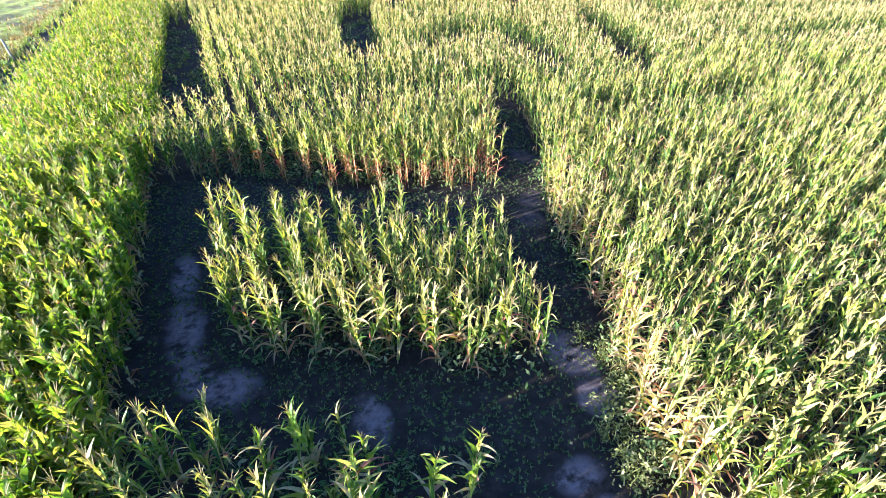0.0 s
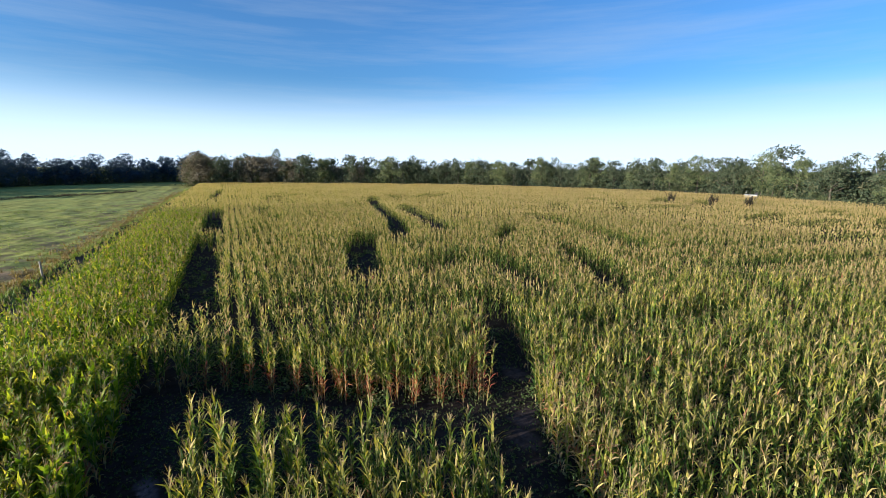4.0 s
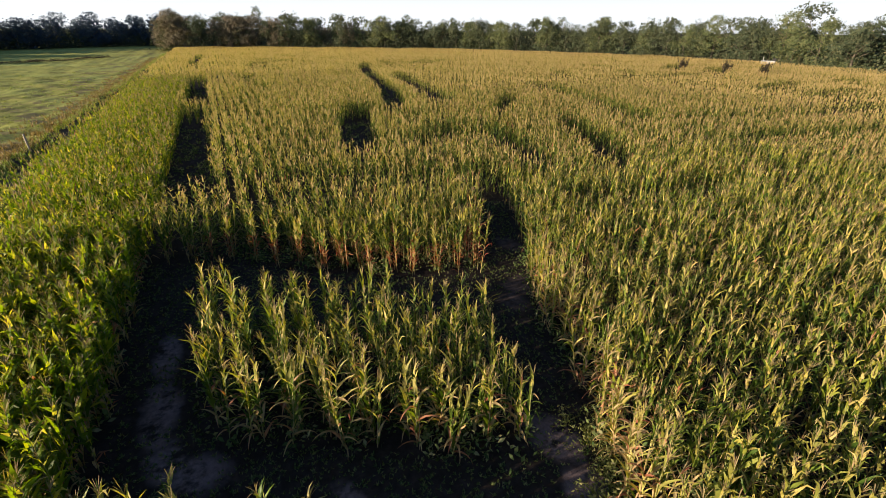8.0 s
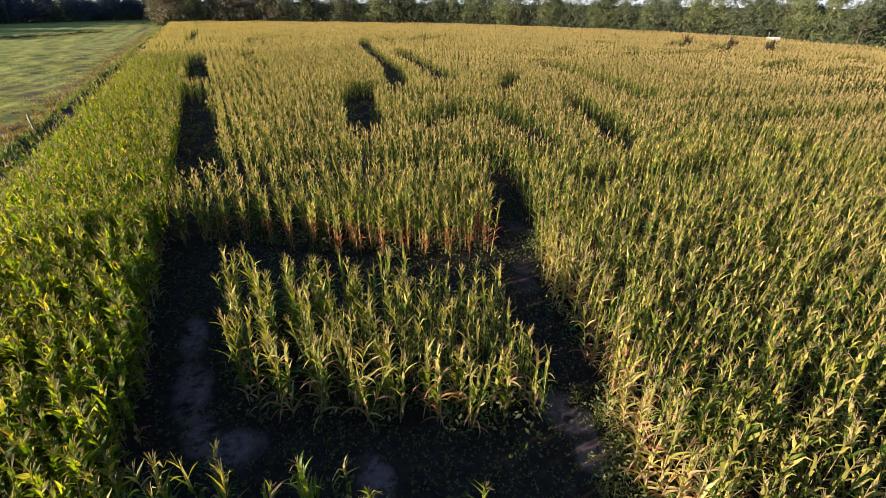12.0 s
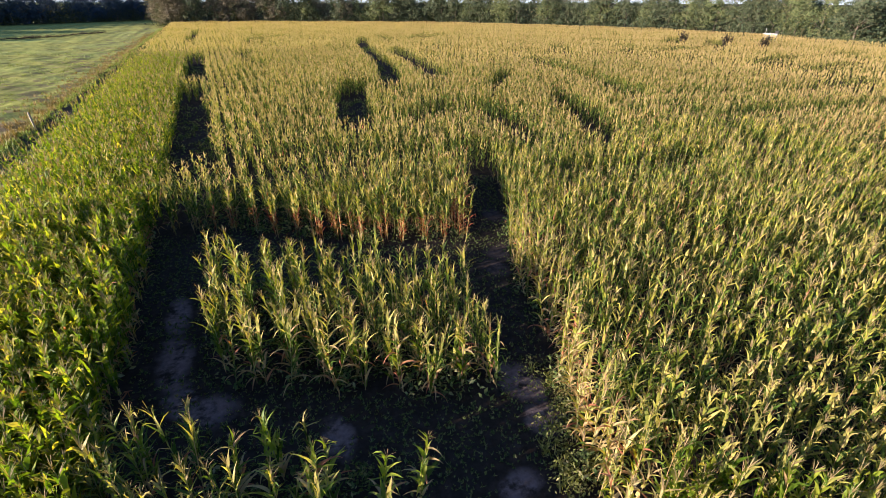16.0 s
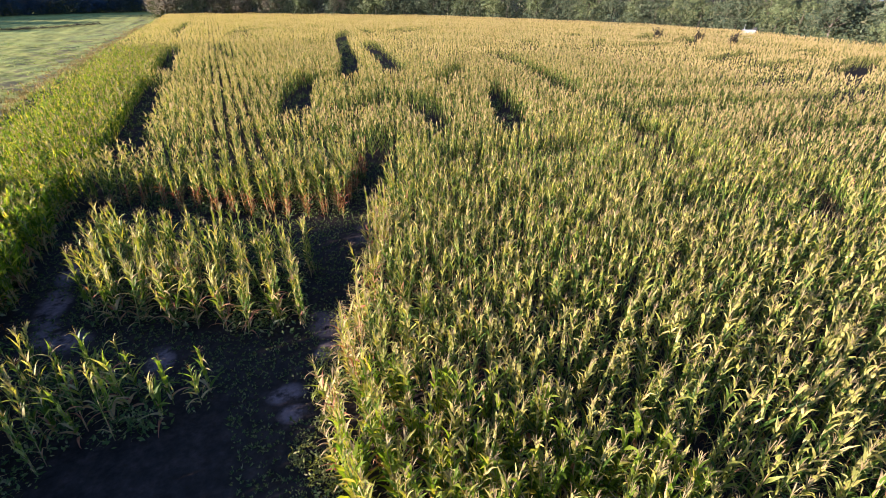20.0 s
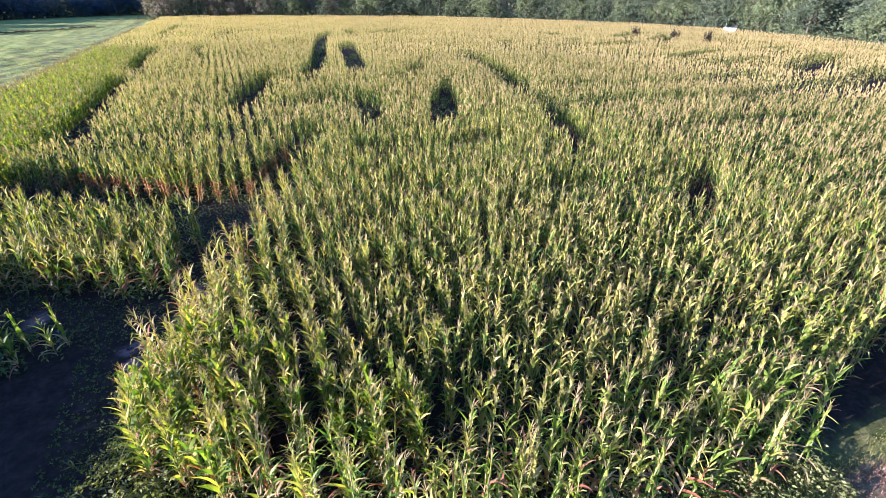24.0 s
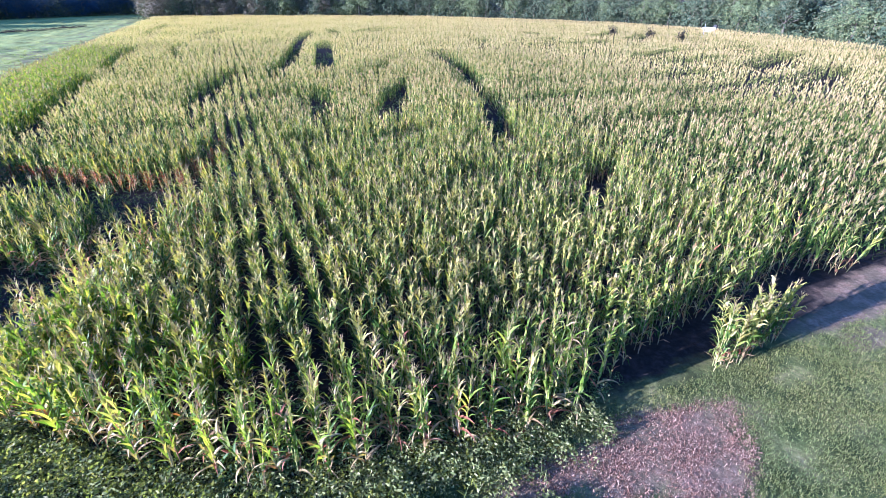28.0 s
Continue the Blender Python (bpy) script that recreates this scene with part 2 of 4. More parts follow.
m = Nodes("weathered_wood")
n1 = m.noise(6.0, 6.0, 0.65, m.add("Mapping", Vector=m.where(), Scale=(5, 5, 0.5)).outputs[0])
post_wood = m.finish(m.ramp(n1, (0.3, (0.20, 0.16, 0.12)), (0.7, (0.42, 0.37, 0.30))), 0.85, n1, 0.5, 0.01)

m = Nodes("white_paint")
n1 = m.noise(2.0, 5.0)
white_paint = m.finish(m.ramp(n1, (0.3, (0.26, 0.24, 0.21)), (0.6, (0.40, 0.38, 0.34))), 0.45, specular=0.5)
m = Nodes("dark_rubber")
rubber = m.finish(m.ramp(m.noise(8.0), (0.3, (0.02, 0.02, 0.02)), (0.7, (0.05, 0.047, 0.045))), 0.85)
m = Nodes("galvanised_metal")
steel = m.finish(m.ramp(m.noise(5.0), (0.3, (0.35, 0.35, 0.35)), (0.7, (0.55, 0.55, 0.54))), 0.4)
m.bsdf.inputs["Metallic"].default_value = 0.8

# the one ground sheet: pasture grass, tilled soil under the corn, bare worn earth
m = Nodes("ground")
v = m.where()
xyz = m.add("SeparateXYZ", Vector=v)
X, Y = xyz.outputs[0], xyz.outputs[1]
wob = m.math("MULTIPLY_ADD", m.noise(0.9, 5.0, 0.6, v), 1.6, -0.8)
Xw, Yw = m.math("ADD", X, wob), m.math("ADD", Y, wob)
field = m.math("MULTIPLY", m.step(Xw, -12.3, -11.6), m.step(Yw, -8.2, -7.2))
tufts, fine, patches = m.noise(0.55, 6.0, 0.62, m.add("Mapping", Vector=v, Scale=(1, 0.8, 1)).outputs[0]), m.noise(7.0, 6.0, 0.7, v), m.noise(0.07, 4.0, 0.55, v)
grass = m.ramp(tufts, (0.34, (0.12, 0.125, 0.03)), (0.46, (0.235, 0.25, 0.06)), (0.6, (0.35, 0.345, 0.09)), (0.8, (0.43, 0.385, 0.13)))
grass = m.mix(m.step(patches, 0.4, 0.65), grass, m.mix(0.55, grass, (0.34, 0.40, 0.12)))
grass = m.mix(m.step(fine, 0.25, 0.7), m.mix(1.0, grass, (0.55, 0.55, 0.5), "MULTIPLY"), grass)
# soil set far darker than the bare earth, with shade under corn put in
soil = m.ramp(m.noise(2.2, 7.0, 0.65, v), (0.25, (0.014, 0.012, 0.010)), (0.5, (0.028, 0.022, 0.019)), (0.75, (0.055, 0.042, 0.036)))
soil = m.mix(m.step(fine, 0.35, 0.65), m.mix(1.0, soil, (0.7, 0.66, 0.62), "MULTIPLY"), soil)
bare = m.ramp(m.noise(5.0, 7.0, 0.7, v), (0.3, (0.12, 0.074, 0.046)), (0.5, (0.235, 0.152, 0.10)), (0.72, (0.36, 0.25, 0.175)))
worn, trod = None, None
for cx, cy, rx, ry in ((21.8, -9.3, 2.6, 0.9), (18.6, -8.95, 2.3, 0.45), (20.4, -9.5, 1.6, 0.8), (21.9, -10.3, 1.5, 0.8), (33.0, -7.75, 4.0, 0.6), (36.5, -7.0, 4.5, 0.8), (44.0, -6.9, 6.0, 0.9), (31.0, -8.9, 1.2, 0.5), (-20.0, 49.5, 5.0, 3.6), (-27.0, 48.5, 6.0, 4.2),
                       (-2.26, 11.3, 0.48, 1.2), (-2.28, 14.0, 0.42, 1.1), (-1.42, 8.95, 0.6, 0.55), (-2.1, 9.6, 0.4, 0.55), (1.46, 6.75, 0.36, 0.7), (6.63, 6.4, 0.5, 0.8),
                       (6.45, 5.0, 0.5, 0.45), (4.85, 3.75, 0.5, 0.35), (4.9, 2.95, 0.4, 0.28), (10.2, 13.2, 0.75, 0.7), (9.2, 12.3, 0.5, 0.7), (11.8, 16.6, 0.5, 0.9)):
    dx = m.math("DIVIDE", m.math("SUBTRACT", m.math("ADD", X, m.math("MULTIPLY", wob, 0.9 * min(1.2, rx))), cx), rx)
    dy = m.math("DIVIDE", m.math("SUBTRACT", m.math("ADD", Y, m.math("MULTIPLY", wob, -0.9 * min(1.2, ry))), cy), ry)
    r2 = m.math("MULTIPLY_ADD", dx, dx, m.math("MULTIPLY", dy, dy))
    spot = m.math("SUBTRACT", 1.0, m.step(r2, 0.2, 1.7))
    if rx < 0.9:
        spot = m.math("MULTIPLY", spot, 1.0 if cx < 8 else 0.3)
        trod = spot if trod is None else m.math("MAXIMUM", trod, spot)
    else:
        worn = spot if worn is None else m.math("MAXIMUM", worn, spot)
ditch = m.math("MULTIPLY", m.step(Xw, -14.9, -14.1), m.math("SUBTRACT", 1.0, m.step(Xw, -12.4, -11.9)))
lawn = m.math("MULTIPLY", m.step(X, 4.0, 8.0), m.math("SUBTRACT", 1.0, m.step(Yw, -8.0, -7.2)))
turf = m.ramp(m.noise(0.8, 6.0, 0.7, v), (0.36, (0.05, 0.07, 0.022)), (0.48, (0.135, 0.15, 0.044)), (0.58, (0.23, 0.22, 0.075)), (0.70, (0.36, 0.30, 0.14)))
turf = m.mix(m.step(fine, 0.3, 0.7), m.mix(1.0, turf, (0.5, 0.5, 0.5), "MULTIPLY"), turf)
grass = m.mix(lawn, grass, turf)
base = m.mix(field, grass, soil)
rank = m.math("MULTIPLY", m.step(X, -36.0, -15.0), m.math("SUBTRACT", 1.0, m.step(Xw, -12.6, -12.0)))
base = m.mix(m.math("MULTIPLY", rank, m.step(m.noise(0.4, 5.0, 0.65, v), 0.47, 0.60)), base, m.mix(fine, (0.075, 0.065, 0.035), (0.21, 0.17, 0.085)))
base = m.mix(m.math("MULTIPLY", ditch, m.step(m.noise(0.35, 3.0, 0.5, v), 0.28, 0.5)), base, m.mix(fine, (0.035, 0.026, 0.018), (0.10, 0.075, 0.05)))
worn = m.math("MULTIPLY", worn, m.step(m.math("MULTIPLY_ADD", m.noise(1.6, 6.0, 0.7, v), 1.3, m.math("MULTIPLY", worn, 0.55)), 0.55, 1.0))
bare = m.mix(m.step(m.noise(1.3, 5.0, 0.7, v), 0.42, 0.6), m.mix(0.65, bare, (0.10, 0.085, 0.05)), bare)
base = m.mix(m.math("MULTIPLY", worn, 0.95), base, bare)
trodden = m.ramp(m.noise(6.0, 6.0, 0.7, v), (0.3, (0.085, 0.062, 0.062)), (0.7, (0.18, 0.136, 0.136)))
base = m.mix(m.math("MULTIPLY", trod, m.step(m.noise(1.5, 5.0, 0.65, v), 0.34, 0.52)), base, trodden)
bump = m.math("MULTIPLY_ADD", tufts, 0.7, m.math("MULTIPLY", fine, 0.25))
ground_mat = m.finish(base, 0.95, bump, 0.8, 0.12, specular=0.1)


# ---- mesh helpers ----
def sheet(name, verts, faces, mats, index=None, smooth=False):
    """A mesh object from numpy vertices and equal-sided faces, quick for large ones."""
    me = bpy.data.meshes.new(name)
    me.vertices.add(len(verts))
    me.vertices.foreach_set("co", np.asarray(verts, np.float32).ravel())
    faces = np.asarray(faces, np.int32)
    me.loops.add(faces.size)
    me.loops.foreach_set("vertex_index", faces.ravel())
    me.polygons.add(len(faces))
    me.polygons.foreach_set("loop_start", np.arange(0, faces.size, faces.shape[1], dtype=np.int32))
    for mat in mats:
        me.materials.append(mat)
    if index is not None:
        me.polygons.foreach_set("material_index", np.asarray(index, np.int32))
    if smooth:
        me.polygons.foreach_set("use_smooth", np.ones(len(faces), bool))
    me.update(calc_edges=True)
    me.validate()
    return me


def part(name, data, parent, label="", m=None):
    """One mesh object under a thing or under a part."""
    if isinstance(data, bmesh.types.BMesh):
        me = bpy.data.meshes.new(name)
        data.to_mesh(me)
        data.free()
        data = me
    ob = new(name, data)
    ob.parent = parent
    if m is not None:
        ob.matrix_basis = m
    if label:
        tagged(ob, label)
    return ob


def root(name, m, label, category, group=""):
    ob = new(name)
    ob.empty_display_size = 0.2
    ob.matrix_basis = m
    return tagged(ob, label, category, group)


def tapered(points, radii, sides=6):
    """A round rod along the points: vertices and quads."""
    verts, faces = [], []
    for n, (p, r) in enumerate(zip(points, radii)):
        p = Vector(p)
        way = (Vector(points[min(n + 1, len(points) - 1)]) - Vector(points[max(n - 1, 0)])).normalized()
        a = way.orthogonal().normalized()
        b = way.cross(a)
        for k in range(sides):
            t = 2 * math.pi * k / sides
            verts.append(p + r * (math.cos(t) * a + math.sin(t) * b))
        if n:
            for k in range(sides):
                i, j = (n - 1) * sides + k, (n - 1) * sides + (k + 1) % sides
                faces.append((i, j, j + sides, i + sides))
    return np.array([tuple(v) for v in verts]), np.array(faces)


def bevelled(bm, size, at=(0, 0, 0), bevel=0.03, mat=0, segments=2):
    """A box with rounded edges, added to bm."""
    made = bmesh.ops.create_cube(bm, size=1, matrix=Matrix.Translation(at) @ Matrix.Diagonal((*size, 1)))["verts"]
    edges = list({e for v in made for e in v.link_edges})
    for f in {f for v in made for f in v.link_faces}:
        f.material_index = mat
    bmesh.ops.bevel(bm, geom=edges, offset=bevel, segments=segments, profile=0.6, affect="EDGES")
    return bm


# ---- the plan: the maze's lanes and the field's outline, in metres; the corn rows run along y ----
ROW, STEP, PHASE = 0.84, 0.18, -0.05
FIELD = ((-10.5, -7.0), (-2.9, -7.0), (-2.9, 1.4), (-1.0, 2.2), (-0.7, 3.8), (3.2, 3.7), (3.3, 6.0), (5.4, 6.0), (5.4, 1.5), (5.0, -1.2), (7.2, -3.2), (9.2, -4.8), (11.5, -6.3), (13.4, -6.9), (17.0, -7.4), (19.6, -7.9), (20.3, -7.5), (22.7, -6.7), (25.9, -6.2), (29.2, -6.0), (30.4, -5.4),
         (33.0, -5.4), (33.9, -6.1), (102, -5.6), (103, -4), (110, 20), (122, 45), (131, 72), (131, 104), (117, 142), (92, 180), (60, 200), (20, 217), (-10.5, 222))
CLEAR = (  # open ground between the near stands
    ((-3.4, 7.9), (-0.35, 6.55), (2.95, 4.75), (3.3, 4.4), (3.3, -3), (5.0, -3), (5.4, 1.0), (6.5, 4.1), (5.8, 6.0), (-1.2, 9.9), (-1.15, 15.5), (7.0, 10.3), (5.8, 6.0), (6.5, 4.1), (7.4, 5.8), (8.6, 8.7),
     (10.4, 13.3), (12.3, 16.2), (14.7, 22.0), (13.2, 22.5), (11.0, 18.0), (9.1, 14.5), (5.5, 16.0), (3.3, 17.3), (-0.6, 20.4), (-3.4, 21.0)),
)
LANES = []


def lane(width, *line):
    """A strip left unplanted: its width and centre line."""
    LANES.append((width, line))


lane(1.3, (-2.6, 28.2), (5.3, 24.9), (13.4, 21.2))
lane(2.0, (-2.0, 26.8), (-2.05, 53.0))
lane(2.0, (-1.9, 59.5), (-1.5, 87.0))
lane(1.4, (-3.4, 119), (-2.2, 136), (-1.8, 158))
lane(1.6, (-1.6, 190), (-1.6, 198))
lane(0.9, (6.6, 68), (5.3, 78))
lane(2.3, (9.1, 31.8), (11.6, 43.0), (13.4, 48.4))
lane(1.9, (13.4, 48.4), (17.2, 47.6), (18.9, 52), (21.6, 62), (24.6, 78), (29.0, 99), (32.6, 110))
lane(2.4, (24.4, 50.2), (26.6, 62), (30.4, 83))
lane(1.3, (10.4, 33.0), (13.4, 33.0), (15.8, 34.6), (19.0, 35.4), (20.6, 33.0), (20.0, 28.4), (18.6, 24.0))
lane(1.5, (26.2, 41.6), (29.5, 45.5), (32.8, 49.6))
lane(1.9, (23.8, 22.4), (25.6, 26.0), (28.4, 32.6))
lane(0.8, (28.4, 32.6), (31.2, 38.2))
lane(1.3, (29.3, 12.2), (33.1, 21.0), (35.2, 27.0))
lane(1.0, (36.2, 29.6), (38.5, 35.6), (42.4, 46.5), (44.6, 59.0))
lane(0.9, (28.6, 2.4), (29.8, 3.8), (31.6, 5.2))
lane(2.2, (58.4, 71.0), (60.6, 75.4))
lane(1.8, (73.2, 26.0), (82.0, 30.2), (92.6, 33.6))
lane(1.8, (68.0, 17.6), (74.0, 18.6), (82.0, 21.4))
lane(0.5, (50.4, 16.7), (55.0, 17.9), (62.0, 17.6), (68.0, 17.6))
lane(0.6, (38.5, 10.8), (44.4, 10.2), (50.1, 9.8))
lane(0.3, (35.4, 20.6), (41.6, 20.6), (47.9, 18.6))
lane(0.3, (40.6, 29.4), (47.8, 27.2), (54.5, 24.8), (65.0, 25.6))
lane(0.4, (68.8, 33.4), (73.2, 34.3), (80.5, 34.9))
lane(0.7, (70.4, 41.8), (77.0, 43.0), (83.0, 45.2))
lane(0.4, (62.6, 63.4), (74.6, 60.6), (83.6, 62.0))
lane(0.9, (88.0, 73.2), (96.0, 78.0), (100.2, 81.5))
lane(1.0, (90.0, 64.0), (96.0, 68.0), (101.0, 72.4))
lane(0.9, (93.0, 43.2), (98.8, 44.4))
lane(0.9, (79.0, 84.0), (81.0, 86.4))
lane(0.9, (73.6, 70.6), (75.6, 72.2))
lane(1.1, (41.0, 102.0), (47.0, 111.0), (53.0, 119.0), (58.0, 112.0))
lane(0.9, (37.8, 103.0), (39.2, 114.0))
lane(0.9, (22.4, 130.0), (23.4, 136.0))
lane(0.5, (7.6, 108.0), (9.6, 124.0), (14.0, 134.0), (19.6, 136.0))
lane(0.5, (10.6, 109.0), (12.2, 120.0), (15.6, 126.0), (20.0, 127.0))
lane(0.9, (99.0, 101.0), (103.0, 105.0))


def inside(x, y, ring):
    """Which of the points lie inside a ring of corners."""
    hit = np.zeros(len(x), bool)
    for (ax, ay), (bx, by) in zip(ring, ring[1:] + ring[:1]):
        cut = (ay > y) != (by > y)
        with np.errstate(divide="ignore", invalid="ignore"):
            hit ^= cut & (x < (bx - ax) * (y - ay) / (by - ay) + ax)
    return hit


def near_line(x, y, line):
    """The distance of the points from a bent line."""
    best = np.full(len(x), 1e9)
    for (ax, ay), (bx, by) in zip(line, line[1:]):
        t = np.clip(((x - ax) * (bx - ax) + (y - ay) * (by - ay)) / ((bx - ax) ** 2 + (by - ay) ** 2), 0, 1)
        best = np.minimum(best, np.hypot(x - ax - t * (bx - ax), y - ay - t * (by - ay)))
    return best


LOW_GREEN = (  # stretches where the corn stayed low and green
    (2.3, ((16.4, 17.0), (18.5, 15.7), (20.8, 14.9), (24.2, 15.8))),
    (2.4, ((13.4, 31.4), (17.0, 32.6), (19.2, 31.0), (18.6, 27.0))),
    (2.0, ((23.4, 6.6), (26.2, 5.3), (28.2, 3.6))),
    (2.4, ((16.4, 41.4), (20.0, 42.0), (22.6, 39.6))),
    (2.0, ((4.6, 80.0), (6.2, 88.0))),
    (4.0, ((9.0, 114.0), (13.0, 122.0), (18.0, 128.0))),
    (3.0, ((46.0, 106.0), (54.0, 114.0))),
    (2.0, ((42.5, 21.6), (50.0, 19.4))),
)
LOW_GREEN += tuple((2.6, tuple((x - 0.6, y + 1.5) for x, y in line)) for width, line in LANES if line[0][0] > 33)  # darker green put behind the far lanes for their shaded walls


def planted(x, y):
    ok = inside(x, y, FIELD)
    for ring in CLEAR:
        ok &= ~inside(x, y, ring)
    for width, line in LANES:
        ok &= near_line(x, y, line) > width / 2 + 0.28 + 0.25 * (line[0][0] > 45)
    return ok


def height_at(x, y):
    """The lie of the land: level under the corn, hummocks in the pasture."""
    x, y = np.asarray(x, float), np.asarray(y, float)
    out = np.clip((-12.5 - x) / 4, 0, 1)
    bumps = 0.12 * np.sin(x * 0.83 + 1.3 * np.sin(y * 0.31)) * np.sin(y * 0.47 + 0.9 * np.sin(x * 0.23)) + 0.08 * np.sin(x * 1.9 + y * 0.6) * np.sin(y * 1.3 - x * 0.5 + np.sin(x * 0.7))
    ditch = -0.42 * (0.75 + 0.25 * np.sin(y * 0.31)) * np.exp(-(((x + 12.9 + 0.35 * np.sin(y * 0.17)) / 0.75) ** 4))
    return out * bumps + ditch * (y > 5)


# ---- ground ----
def spread(lo, hi, near_lo, near_hi, step, growth):
    xs = list(np.arange(near_lo, near_hi, step))
    d = step
    while xs[-1] < hi:
        d *= growth
        xs.append(min(hi, xs[-1] + d))
    d = step
    while xs[0] > lo:
        d *= growth
        xs.insert(0, max(lo, xs[0] - d))
    return np.array(xs)


gx, gy = spread(-2200, 2200, -45, 45, 0.6, 1.12), spread(-1500, 2600, -20, 110, 0.9, 1.12)
mx, my = np.meshgrid(gx, gy)
gv = np.stack([mx.ravel(), my.ravel(), height_at(mx.ravel(), my.ravel())], 1)
gi = np.arange(len(gx) * len(gy)).reshape(len(gy), len(gx))
gf = np.stack([gi[:-1, :-1].ravel(), gi[:-1, 1:].ravel(), gi[1:, 1:].ravel(), gi[1:, :-1].ravel()], 1)
tagged(new("ground", sheet("ground", gv, gf, [ground_mat], smooth=True)), "tilled brown soil and green pasture grass ground", "ground", kind="structure")


# ---- corn ----
def blade(rng, length, width, rise, droop, segments, folded, twist=0.0, kink=0.0):
    """One leaf from its sheath outwards along +x: vertices and quads."""
    pts, x, z = [], 0.0, 0.0
    for s in range(segments + 1):
        t = s / segments
        w = width * (0.55 + 0.45 * math.sin(math.pi * min(1, t * 1.4 + 0.25))) * (1 - max(0, t - 0.55) / 0.45) ** 0.8
        w = max(w, 0.004)
        a = rise - droop * t**1.5 - (kink if t > 0.45 else 0.0)
        pts.append((x, z, w, a, twist * t))
        x += length / segments * math.cos(a)
        z += length / segments * math.sin(a)
    verts, faces = [], []
    for x, z, w, a, tw in pts:
        c, s = math.cos(tw), math.sin(tw)
        row = ((-w / 2, 0.22 * w), (0, 0), (w / 2, 0.22 * w)) if folded else ((-w / 2, 0.0), (w / 2, 0.0))
        for side, up in row:
            side, up = side * c - up * s, side * s + up * c
            verts.append((x - up * math.sin(a), side, z + up * math.cos(a)))
    k = 3 if folded else 2
    for s in range(segments):
        for q in range(k - 1):
            i = s * k + q
            faces.append((i, i + 1, i + 1 + k, i + k))
    return np.array(verts), np.array(faces)


def turned(verts, angle, at):
    c, s = math.cos(angle), math.sin(angle)
    return np.stack([verts[:, 0] * c - verts[:, 1] * s + at[0], verts[:, 0] * s + verts[:, 1] * c + at[1], verts[:, 2] + at[2]], 1)


def spray(rng, spikes, long=0.30, thick=0.013):
    """A tassel: thin upright spikes from one point."""
    verts, faces = [], []
    for k in range(spikes):
        a, lean = rng.uniform(0, 6.28), (0.1 if k == 0 else rng.uniform(0.3, 1.0))
        ln = long * (1.15 if k == 0 else rng.uniform(0.6, 1.0))
        tip = np.array((math.cos(a) * math.sin(lean) * ln, math.sin(a) * math.sin(lean) * ln, math.cos(lean) * ln))
        side = np.array((-math.sin(a), math.cos(a), 0)) * thick / 2
        mid = tip * 0.55 + np.array((0, 0, 0.02))
        i = len(verts)
        verts += [-side * 0.5, side * 0.5, mid + side, mid - side, tip + side * 0.4, tip - side * 0.4]
        faces += [(i, i + 1, i + 2, i + 3), (i + 3, i + 2, i + 4, i + 5)]
    return np.array(verts), np.array(faces)


def corn_design(rng, detail, ripeness=0.0, broad=1.0, dry_foot=0.22):
    """The leaves, stalk and tassel of one plant: rows of (kind, vertices, quads). Kinds: 0 leaf, 1 dry leaf, 2 tassel, 3 stalk, 4 ripe upper leaf."""
    tall = 2.12
    pieces = []
    leaves = {2: 20, 1: 10, 0: 5}[detail]
    plane, ripe = rng.uniform(0, 3.14), rng.uniform(0.0, 1.0) + (0.85, 0.6, 0.4)[detail] + ripeness
    bend = rng.uniform(-0.07, 0.07), rng.uniform(-0.07, 0.07)
    line = [(0, 0, 0), (bend[0] * 0.4, bend[1] * 0.4, tall * 0.5), (bend[0], bend[1], tall)]
    if detail == 2:
        pieces.append((3, *tapered(line, (0.015, 0.013, 0.006), 3)))
    low = (0.6, 0.2, 0.16)[detail]
    for n in range(leaves):
        t = n / (leaves - 1)
        z = low + (tall - low - 0.08) * t
        foot = t < dry_foot
        length = rng.uniform(0.36, 0.72) * (1 - 0.42 * max(0, t - 0.55) / 0.45) * (0.8 if foot else 1.0)
        rise = radians(rng.uniform(38, 74) + 8 * t)
        droop = radians(rng.uniform(70, 160) if foot else rng.uniform(15, 105) * (1 - 0.35 * t))
        wide = broad * {2: 0.080, 1: 0.095, 0: 0.15}[detail] * rng.uniform(0.75, 1.2)
        dry = rng.random() < ((0.95 if dry_foot > 0.4 else 0.75) if foot else 0.045)
        v, f = blade(rng, length, wide * (0.75 if dry else 1), rise, droop, {2: 3 if t > 0.3 else 2, 1: 2 if t > 0.5 else 1, 0: 1}[detail], False, rng.uniform(-2.0, 2.0), rng.uniform(0.5, 1.6) if rng.random() < 0.5 else 0.0)
        a = plane + math.pi * (n % 2) + rng.gauss(0, 0.55)
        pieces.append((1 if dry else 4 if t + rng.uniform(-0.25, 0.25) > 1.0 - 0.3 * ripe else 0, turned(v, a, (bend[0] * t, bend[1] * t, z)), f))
    v, f = spray(rng, {2: 8, 1: 4, 0: 3}[detail], (0.26, 0.28, 0.28)[detail], {2: 0.013, 1: 0.036, 0: 0.08}[detail])
    pieces.append((2, v + np.array((bend[0], bend[1], tall - 0.04)), f))
    return pieces


def joined(pieces):
    verts, faces, kinds, at = [], [], [], 0
    for kind, v, f in pieces:
        verts.append(v)
        faces.append(f + at)
        kinds += [kind] * len(f)
        at += len(v)
    return np.concatenate(verts), np.concatenate(faces), np.array(kinds)


